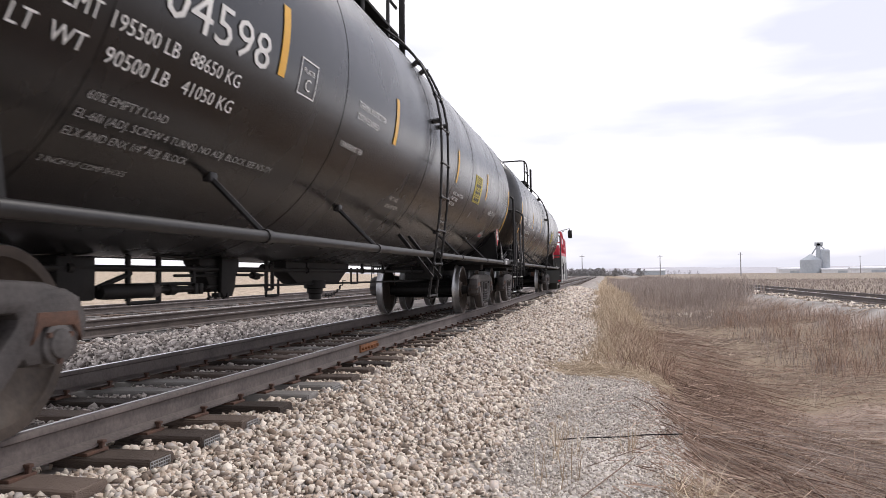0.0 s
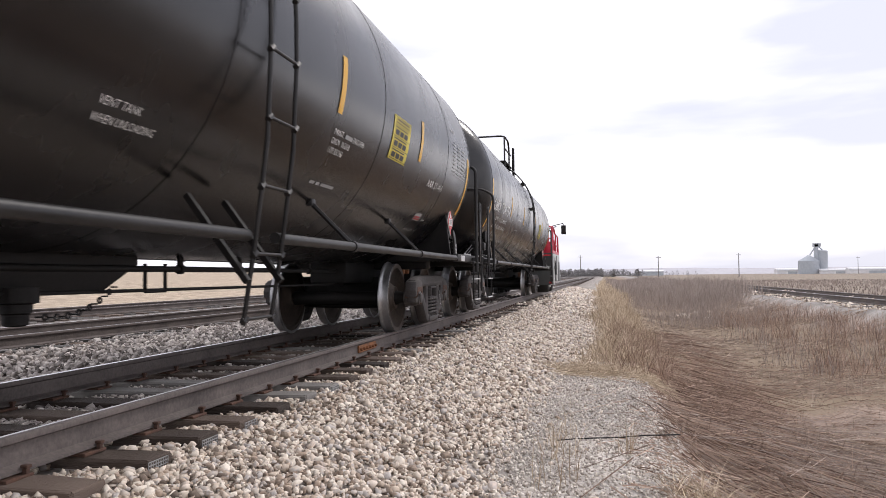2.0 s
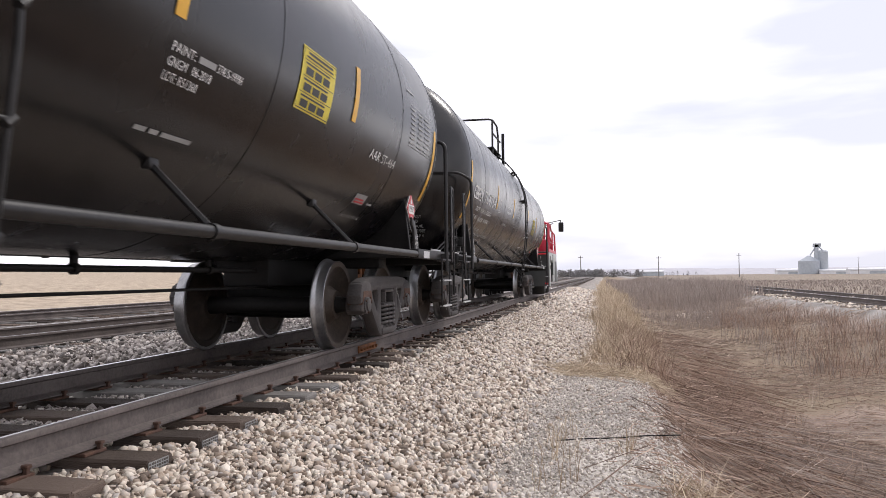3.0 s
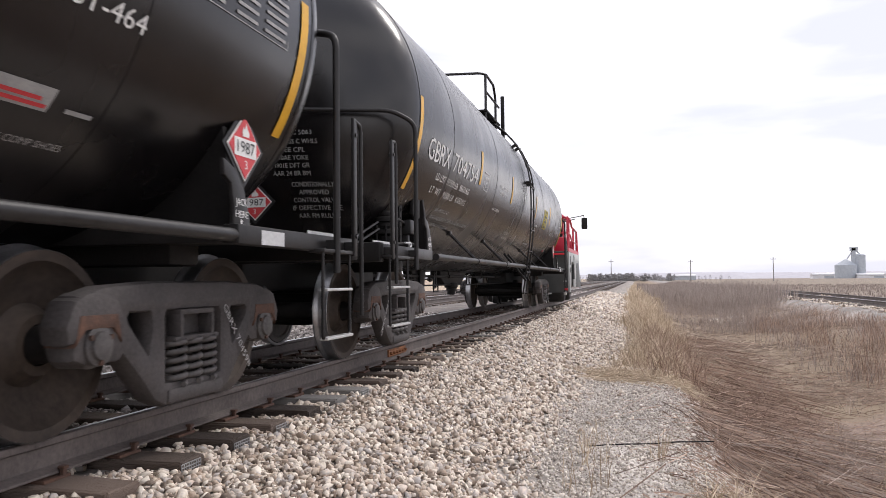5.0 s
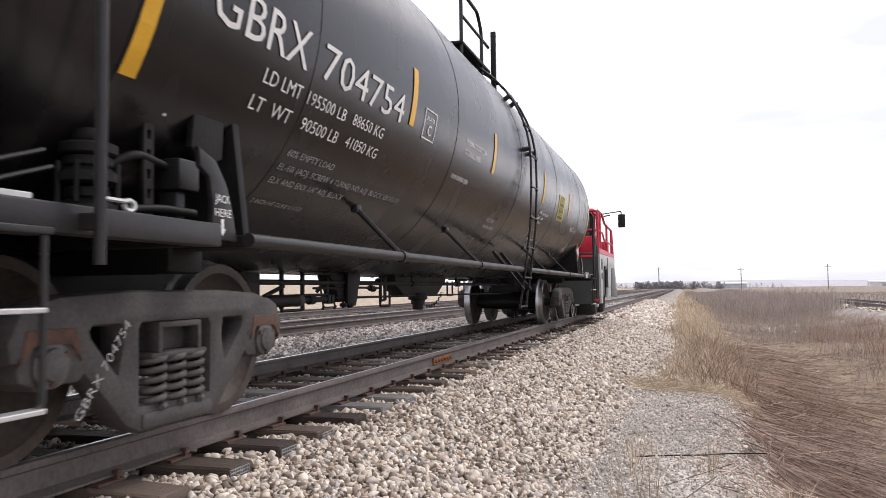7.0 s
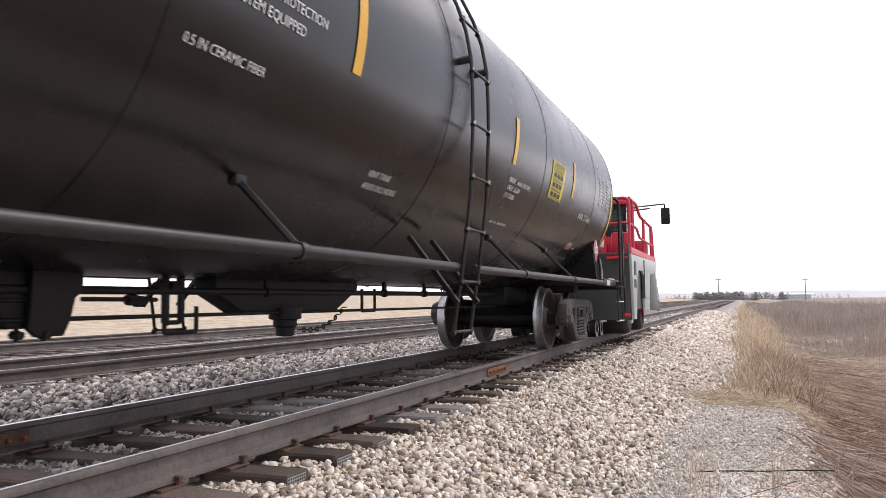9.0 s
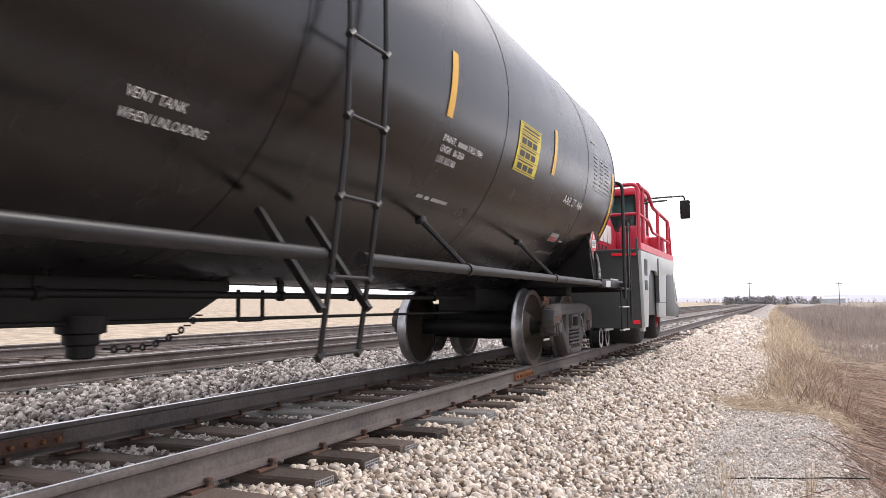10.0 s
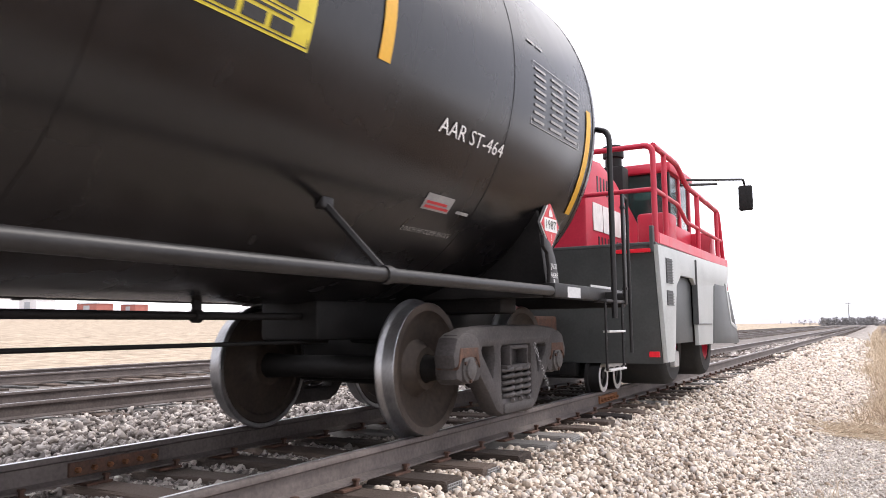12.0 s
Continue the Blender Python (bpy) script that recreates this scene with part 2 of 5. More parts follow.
def zone_material():
    """Ground: ballast fines on the bed, pale crushed path, brown ditch, straw stubble far out."""
    m = bpy.data.materials.new("ground_soil")
    m.use_nodes = True
    n, l = m.node_tree.nodes, m.node_tree.links
    b = n["Principled BSDF"]
    b.inputs["Roughness"].default_value = 0.95
    b.inputs["Specular IOR Level"].default_value = 0.15
    geo = n.new("ShaderNodeNewGeometry")
    sep = n.new("ShaderNodeSeparateXYZ")
    l.new(geo.outputs["Position"], sep.inputs[0])
    wob = n.new("ShaderNodeTexNoise")
    wob.inputs["Scale"].default_value, wob.inputs["Detail"].default_value = 0.9, 5
    l.new(geo.outputs["Position"], wob.inputs["Vector"])
    off = n.new("ShaderNodeMath")
    off.operation = "MULTIPLY_ADD"
    off.inputs[1].default_value = 1.1
    l.new(wob.outputs[0], off.inputs[0])
    l.new(sep.outputs[0], off.inputs[2])
    mr = n.new("ShaderNodeMapRange")
    mr.inputs["From Min"].default_value, mr.inputs["From Max"].default_value = -30.0, 30.0
    l.new(off.outputs[0], mr.inputs[0])
    ramp = n.new("ShaderNodeValToRGB")
    stops = [(-30, (0.40, 0.325, 0.245)), (-15.5, (0.40, 0.325, 0.245)), (-14.0, (0.20, 0.18, 0.165)), (-0.6, (0.18, 0.16, 0.148)), (0.4, (0.25, 0.22, 0.20)), (2.0, (0.33, 0.30, 0.27)), (2.35, (0.48, 0.44, 0.40)),
             (3.0, (0.53, 0.49, 0.45)), (3.55, (0.50, 0.455, 0.41)), (3.75, (0.19, 0.132, 0.103)), (5.0, (0.22, 0.162, 0.132)), (6.0, (0.31, 0.238, 0.192)), (9.4, (0.31, 0.25, 0.21)),
             (10.1, (0.31, 0.29, 0.27)), (13.5, (0.31, 0.295, 0.28)), (15.0, (0.25, 0.205, 0.165)), (30, (0.27, 0.225, 0.18))]
    els = ramp.color_ramp.elements
    for i, (x, c) in enumerate(stops):
        pos = (x + 0.55 + 30) / 60
        e = els[i] if i < 2 else els.new(pos)
        e.position, e.color = min(1, pos), (*c, 1)
    l.new(mr.outputs[0], ramp.inputs[0])
    fine = n.new("ShaderNodeTexNoise")
    fine.inputs["Scale"].default_value, fine.inputs["Detail"].default_value = 30, 6
    l.new(geo.outputs["Position"], fine.inputs["Vector"])
    big = n.new("ShaderNodeTexNoise")
    big.inputs["Scale"].default_value, big.inputs["Detail"].default_value = 1.3, 5
    l.new(geo.outputs["Position"], big.inputs["Vector"])
    mul = n.new("ShaderNodeMapRange")
    mul.inputs["From Min"].default_value, mul.inputs["From Max"].default_value = 0.3, 0.7
    mul.inputs["To Min"].default_value, mul.inputs["To Max"].default_value = 0.62, 1.35
    l.new(fine.outputs[0], mul.inputs[0])
    mul2 = n.new("ShaderNodeMapRange")
    mul2.inputs["From Min"].default_value, mul2.inputs["From Max"].default_value = 0.3, 0.7
    mul2.inputs["To Min"].default_value, mul2.inputs["To Max"].default_value = 0.66, 1.32
    l.new(big.outputs[0], mul2.inputs[0])
    pr = n.new("ShaderNodeMath")
    pr.operation = "MULTIPLY"
    l.new(mul.outputs[0], pr.inputs[0])
    l.new(mul2.outputs[0], pr.inputs[1])
    vm = n.new("ShaderNodeVectorMath")
    vm.operation = "SCALE"
    l.new(ramp.outputs[0], vm.inputs[0])
    l.new(pr.outputs[0], vm.inputs["Scale"])
    far = n.new("ShaderNodeMath")
    far.operation = "MULTIPLY_ADD"
    far.inputs[1].default_value = 2.2
    l.new(wob.outputs[0], far.inputs[0])
    l.new(sep.outputs[1], far.inputs[2])
    fy = n.new("ShaderNodeMapRange")
    fy.inputs["From Min"].default_value, fy.inputs["From Max"].default_value = 12.2, 13.0
    l.new(far.outputs[0], fy.inputs[0])
    fx = n.new("ShaderNodeMapRange")
    fx.inputs["From Min"].default_value, fx.inputs["From Max"].default_value = 2.75, 3.0
    l.new(off.outputs[0], fx.inputs[0])
    fx2 = n.new("ShaderNodeMapRange")
    fx2.inputs["From Min"].default_value, fx2.inputs["From Max"].default_value = 9.6, 8.6
    l.new(off.outputs[0], fx2.inputs[0])
    both = n.new("ShaderNodeMath")
    both.operation = "MULTIPLY"
    l.new(fx.outputs[0], both.inputs[0])
    l.new(fy.outputs[0], both.inputs[1])
    both2 = n.new("ShaderNodeMath")
    both2.operation = "MULTIPLY"
    l.new(both.outputs[0], both2.inputs[0])
    l.new(fx2.outputs[0], both2.inputs[1])
    gm = n.new("ShaderNodeMix")
    gm.data_type = "RGBA"
    gm.inputs[7].default_value = (0.27, 0.21, 0.15, 1)
    l.new(both2.outputs[0], gm.inputs[0])
    l.new(vm.outputs[0], gm.inputs[6])
    l.new(gm.outputs[2], b.inputs["Base Color"])
    bp = n.new("ShaderNodeBump")
    bp.inputs["Strength"].default_value, bp.inputs["Distance"].default_value = 0.6, 0.02
    l.new(fine.outputs[0], bp.inputs["Height"])
    l.new(bp.outputs[0], b.inputs["Normal"])
    return m


def make_ground():
    xs = [-3000, -1200, -700, -500, -350, -220, -150, -110, -80, -60, -45, -35] + [-26 + i for i in range(12)] + [-14 + 0.5 * i for i in range(28)] + [0.2 * i for i in range(75)] + \
         [15 + 1.0 * i for i in range(12)] + [30, 38, 50, 80, 140, 300, 700, 1500, 3000]
    ys = [-400, -100, -30, -10] + [-4 + 0.4 * i for i in range(60)] + [20 + 1.0 * i for i in range(40)] + [60 + 4 * i for i in range(25)] + [170, 190, 220, 260, 320, 420, 600, 900, 1500, 2500, 4000]
    verts = [(x, y, ground_z(x, y) if abs(x) < 60 and y < 60 else lerp_table(x, PROFILE) if y < 420 or x > -22 else min(1.0, lerp_table(x, PROFILE))) for y in ys for x in xs]
    w = len(xs)
    faces = [(j * w + i, j * w + i + 1, (j + 1) * w + i + 1, (j + 1) * w + i) for j in range(len(ys) - 1) for i in range(w - 1)]
    me = bpy.data.meshes.new("ground")
    me.from_pydata(verts, [], faces)
    me.materials.append(zone_material())
    for p in me.polygons:
        p.use_smooth = True
    return tagged(new("ground", me), "bare brown ditch, pale crushed-stone path and dry fields", "ground", kind="structure")


make_ground()

RAIL_PROFILE = [(-.07, 0), (.07, 0), (.07, .012), (.012, .032), (.010, .125), (.034, .137), (.036, .158), (.030, .168), (-.030, .168), (-.036, .158), (-.034, .137), (-.010, .125), (-.012, .032), (-.07, .012)]


def rail(x, y0, y1, top, parent, worn):
    """One rail, its base below the running surface; the worn top is a strip of its own."""
    bm = bmesh.new()
    ends = []
    for y in (y0, y1):
        ends.append([bm.verts.new((x + u, y, top - 0.168 + w)) for u, w in RAIL_PROFILE])
    k = len(RAIL_PROFILE)
    for i in range(k):
        bm.faces.new((ends[0][i], ends[0][(i + 1) % k], ends[1][(i + 1) % k], ends[1][i]))
    bm.faces.new(ends[0][::-1])
    bm.faces.new(ends[1])
    bmesh.ops.recalc_face_normals(bm, faces=bm.faces)
    ob = part("rail", bm, M_RAIL, parent, smooth=50)
    bm = bmesh.new()
    lo, hi = (-0.030, -0.010) if worn > 0 else (-0.012, 0.030)
    box(bm, (x + lo, y0, top - 0.003), (x + hi, y1, top + 0.0015))
    part("running_surface", bm, M_HEADTOP, ob, "bright worn running surface")
    return ob


def tie_mesh(name, seed, length=2.44):
    rnd = random.Random(seed)
    bm = bmesh.new()
    box(bm, (-length / 2, -0.115, -0.17), (length / 2, 0.115, 0.0), 0.012)
    bmesh.ops.subdivide_edges(bm, edges=[e for e in bm.edges if e.calc_length() > 1.0], cuts=7)
    for v in bm.verts:
        v.co.z += rnd.uniform(-0.006, 0.003)
        v.co.y += rnd.uniform(-0.006, 0.006)
    return bm


def track(name, cx, top, y0, y1, first, step, grey, label, plates=0):
    base = new(name)
    base.location = (0, 0, 0)
    tagged(base, label, "railway track", kind="structure")
    for x in (cx - GAUGE / 2, cx + GAUGE / 2):
        rail(x, y0, y1, top, base, 1 if x > cx else -1)
    kinds = []
    for k in range(5):
        ob = part("tie", tie_mesh("tie", k), M_TIEGREY if k in grey else M_TIE, base)
        kinds.append(ob)
        ob.location = (cx + random.uniform(-.01, .01), first + step * k, top - ZR)
    y, i = first + step * 5, 5
    rest = bmesh.new()
    while y < y1:
        if i < 160 and y < 80:
            ob = again(kinds[random.choice((0, 1, 2, 4)) if random.random() > .08 else 3], "tie", base, pose(cx + random.uniform(-.02, .012), y + random.uniform(-.02, .02), top - ZR + random.uniform(-.006, .004), 0, 0, random.uniform(-1, 1)))
        elif y < 200:
            box(rest, (cx - 1.22, y - .115, top - ZR - .1), (cx + 1.22, y + .115, top - ZR))
        y, i = y + step, i + 1
    tagged(part("tie_row", rest, M_TIE, base), kind="stuff")
    if plates:
        bm = bmesh.new()
        box(bm, (-0.10, -0.09, 0.0), (0.10, 0.09, 0.018), 0.004)
        pl = part("tie_plate", bm, M_RUSTDARK, base)
        pl.location = (cx + GAUGE / 2, first, top - ZR)
        bm = bmesh.new()
        box(bm, (-.012, -.012, 0), (.012, .012, .05), .003)
        box(bm, (-.02, -.018, .045), (.02, .018, .062), .005)
        sp = part("spike", bm, M_RUSTDARK, base)
        sp.location = (cx + GAUGE / 2 + 0.085, first + .05, top - ZR)
        for k in range(plates):
            for sx in (-1, 1):
                X, Y = cx + sx * GAUGE / 2, first + step * k
                if not (k == 0 and sx == 1):
                    again(pl, "tie_plate", base, pose(X, Y, top - ZR))
                    again(sp, "spike", base, pose(X + .085, Y + .05, top - ZR))
                again(sp, "spike", base, pose(X - .085, Y - .05, top - ZR))
    return base


def joint_bar(base, x, y, side, m):
    bm = bmesh.new()
    box(bm, (x + side * .012 - .012, y - .33, ZR - .135), (x + side * .012 + .018, y + .33, ZR - .05), .006)
    ob = part("joint_bar", bm, m, base, "rusty bolted joint bar")
    for k in range(6):
        bm = bmesh.new()
        lathe(bm, [(x + side * .03, .018), (x + side * .055, .018), (x + side * .06, .012)], 6)
        for v in bm.verts:
            v.co.y += y - .28 + .112 * k
            v.co.z += ZR - .095
        part("bolt", bm, M_RUST, ob)


main_track = track("track_1", XC, ZR, -6, 260, 0.42, 0.543, (3,), "railway track with dark rails on wooden ties in pale ballast", plates=46)
joint_bar(main_track, 0.0, 8.75, 1, M_RUST)
joint_bar(main_track, -GAUGE, 3.3, 1, M_RUSTDARK)
# nail plates pressed into the ends of the nearest ties
bm = bmesh.new()
for i in range(9):
    box(bm, (0, -.095 + .0225 * i, -.085), (.003, -.090 + .0225 * i, -.008))
for i in range(5):
    box(bm, (0, -.095, -.085 + .018 * i), (.003, .09, -.080 + .018 * i))
nail_plate = part("nail_plate", bm, M_FADED, main_track, "hatched steel plate on the tie's end")
nail_plate.matrix_basis = pose(XC + 1.221, .42 + .543 * 5, -.004)
for k in (6, 7, 8, 11):
    again(nail_plate, "nail_plate", main_track, pose(XC + 1.225, .42 + .543 * k, -.004))
track("track_2", -6.02, ZR - 0.02, -6, 260, 0.4, 0.55, (1, 4), "second railway track with dark worn rails")
track("track_3", -11.3, ZR - 0.02, -6, 260, 0.5, 0.55, (1, 4), "third railway track with brown rails")
track("track_4", 11.9, 0.05, 6, 200, 6.2, 0.6, (1, 4), "siding track on a low bank of pale ballast")


# stones: loose pieces past counting
def rock_templates(points, count, seed):
    """Angular broken stones: hulls of a few points on a squashed ball."""
    out = []
    for k in range(count):
        rnd = random.Random(seed + k)
        bm = bmesh.new()
        sx, sy, sz = rnd.uniform(.85, 1.35), rnd.uniform(.75, 1.1), rnd.uniform(.55, .95)
        for _ in range(points):
            d = Vector((rnd.gauss(0, 1), rnd.gauss(0, 1), rnd.gauss(0, 1))).normalized() * rnd.uniform(.85, 1.15)
            bm.verts.new((d.x * sx, d.y * sy, d.z * sz))
        h = bmesh.ops.convex_hull(bm, input=bm.verts)
        bmesh.ops.delete(bm, geom=[v for v in bm.verts if not v.link_faces], context="VERTS")
        bmesh.ops.triangulate(bm, faces=bm.faces)
        bmesh.ops.recalc_face_normals(bm, faces=bm.faces)
        bm.verts.index_update()
        bm.verts.ensure_lookup_table()
        out.append((np.array([v.co[:] for v in bm.verts]), np.array([[v.index for v in f.verts] for f in bm.faces])))
        bm.free()
    return out


ROCKS_FINE = rock_templates(11, 24, 10)
ROCKS_ROUGH = rock_templates(9, 16, 50)


def stones(name, spots, templates, label, material=M_STONE):
    """spots: rows of x, y, z, size."""
    rng = np.random.default_rng(len(spots))
    spots = np.array(spots)
    kind = rng.integers(0, len(templates), len(spots))
    vs, fs, base = [], [], 0
    for k, (tv, tf) in enumerate(templates):
        s = spots[kind == k]
        if not len(s):
            continue
        q = rng.normal(size=(len(s), 4)) * np.array([1, .35, .35, 1])
        q /= np.linalg.norm(q, axis=1)[:, None]
        w, x, y, z = q.T
        R = np.stack([1 - 2 * (y * y + z * z), 2 * (x * y - z * w), 2 * (x * z + y * w), 2 * (x * y + z * w), 1 - 2 * (x * x + z * z), 2 * (y * z - x * w),
                      2 * (x * z - y * w), 2 * (y * z + x * w), 1 - 2 * (x * x + y * y)], 1).reshape(-1, 3, 3)
        pts = np.einsum("nij,vj->nvi", R, tv) * s[:, 3][:, None, None] + s[:, None, :3]
        vs.append(pts.reshape(-1, 3))
        fs.append((tf[None] + (np.arange(len(s)) * len(tv))[:, None, None]).reshape(-1, 3) + base)
        base += len(s) * len(tv)
    V, F = np.concatenate(vs), np.concatenate(fs)
    me = bpy.data.meshes.new(name)
    me.vertices.add(len(V))
    me.vertices.foreach_set("co", V.ravel())
    me.loops.add(F.size)
    me.loops.foreach_set("vertex_index", F.ravel().astype(np.int32))
    me.polygons.add(len(F))
    me.polygons.foreach_set("loop_start", np.arange(0, F.size, 3, dtype=np.int32))
    me.update(calc_edges=True)
    me.materials.append(material)
    return tagged(new(name, me), label, "gravel", kind="stuff")


def scatter(x0, x1, y0, y1, density, size, seed, keep=None, lift=0.25):
    rng = np.random.default_rng(seed)
    n = int((x1 - x0) * (y1 - y0) * density)
    out = []
    for x, y, u, g in zip(rng.uniform(x0, x1, n), rng.uniform(y0, y1, n), rng.uniform(0, 1, n), rng.gamma(9, 1 / 9, n)):
        if keep and not keep(x, y, u):
            continue
        s = size * g
        out.append((x, y, ground_z(x, y) + s * lift + 0.02 * u, s))
    return out


def off_ties(cx, first, step):
    def keep(x, y, u):
        if abs(x - cx) < 1.26:
            d = abs((y - first + step / 2) % step - step / 2)
            if d < 0.135:
                return u < 0.03
            for s in (-1, 1):
                if abs(x - cx - s * GAUGE / 2) < 0.085:
                    return False
        elif x > 1.8:
            if y > 11.5:
                return u < max(0.0, (2.75 - x) / 0.5)
            return u < max(0.02, (2.25 + 0.2 * bump_noise(x, y, .7) - x) / 0.4)
        return True
    return keep


K1 = off_ties(XC, 0.42, 0.543)
STAIN = lambda x, y: x < -.12 + .10 * bump_noise(x, y, 1.5)
LABEL, GREY = "pale tan and grey crushed ballast stones", "dark stained ballast stones between the rails"
for x1, y0, y1, dense, size, seed, rocks in ((2.8, 1.6, 5.0, 1850, .0198, 1, ROCKS_FINE), (2.8, 5.0, 8.5, 1600, .0212, 7, ROCKS_ROUGH), (2.8, 8.5, 24, 800, .0270, 2, ROCKS_ROUGH), (2.7, 24, 60, 130, .055, 3, ROCKS_ROUGH)):
    stones("ballast_stones", scatter(-.5, x1, y0, y1, dense, size, seed, lambda x, y, u: K1(x, y, u) and not STAIN(x, y)), rocks, LABEL)
    stones("stained_stones", scatter(-2.2, .2, y0, y1, dense, size, seed + 40, lambda x, y, u: K1(x, y, u) and STAIN(x, y)), rocks, GREY, M_STAINED)
K2 = off_ties(-6.02, 0.4, 0.55)
stones("ballast_stones", scatter(-8, -2.2, 1.5, 22, 260, 0.034, 4, lambda x, y, u: K2(x, y, u) and y > -x * 0.75), ROCKS_ROUGH, "grey crushed ballast stones between the tracks", M_STAINED)
stones("ballast_stones", scatter(10.3, 13.6, 14, 70, 45, 0.055, 5), ROCKS_ROUGH, "pale ballast stones of the siding")
stones("crushed_stone_path", scatter(1.95, 3.4, 2.2, 12, 1400, 0.0100, 6), ROCKS_ROUGH, "fine pale crushed limestone of the path", M_PATH)

# ---------------------------------------------------------------- tank car; its space: x across, y along (B end at -y), z from the top of rail
TR, TZ = 1.525, 2.43          # radius and height of the jacketed tank
T0, T1 = -7.45, 7.22          # straight shell
HEAD = 0.72                   # depth of the dished heads


def on_shell(bm, s0, deg0, r=TR + 0.006, rise=0.0):
    """Wrap flat lettering (x along, y up) round the near side of the tank, its lower left corner at s0, deg0."""
    for v in bm.verts:
        a = radians(deg0) + v.co.y / TR
        s = s0 + v.co.x - rise * v.co.y
        v.co = (r * math.cos(a), s, TZ + r * math.sin(a))
    bmesh.ops.recalc_face_normals(bm, faces=bm.faces)
    return bm


def arc_strip(s, deg_a, deg_b, width, r=TR + 0.006):
    bm = bmesh.new()
    rows = []
    for i in range(9):
        a = radians(deg_a + (deg_b - deg_a) * i / 8)
        rows.append([bm.verts.new((r * math.cos(a), s + w, TZ + r * math.sin(a))) for w in (-width / 2, width / 2)])
    for a, b in zip(rows, rows[1:]):
        bm.faces.new((a[0], a[1], b[1], b[0]))
    bmesh.ops.recalc_face_normals(bm, faces=bm.faces)
    return bm


def tank_shell(car):
    prof = []
    for i in range(13):
        a = math.pi / 2 * i / 12
        prof.append((T0 - HEAD * math.cos(a), max(0.02, TR * math.sin(a))))
    prof += [(T0 + (T1 - T0) * i / 10, TR) for i in range(1, 10)]
    for i in range(13):
        a = math.pi / 2 * (1 - i / 12)
        prof.append((T1 + HEAD * math.cos(a), max(0.02, TR * math.sin(a))))
    bm = lathe(bmesh.new(), prof, 96, "y")
    for v in bm.verts:
        v.co.z += TZ
    shell = part("tank", bm, M_TANK, car, "satin black steel tank jacket", smooth=40)
    for s in (-7.45, -6.0, -3.15, -0.22, 2.70, 5.65, 7.22):
        bm = lathe(bmesh.new(), [(s - .014, TR - .01), (s - .012, TR + .003), (s + .012, TR + .003), (s + .014, TR - .01)], 96, "y")
        for v in bm.verts:
            v.co.z += TZ
        part("jacket_seam", bm, M_TANK, shell, smooth=30)
    return shell


def write(shell, body, s0, deg0, h, width, m=None, rise=0.0):
    bm = widen(letters(body, h), width)
    part("stencil", on_shell(bm, s0, deg0, rise=rise), m or M_WHITE, shell, "white stencilled lettering")


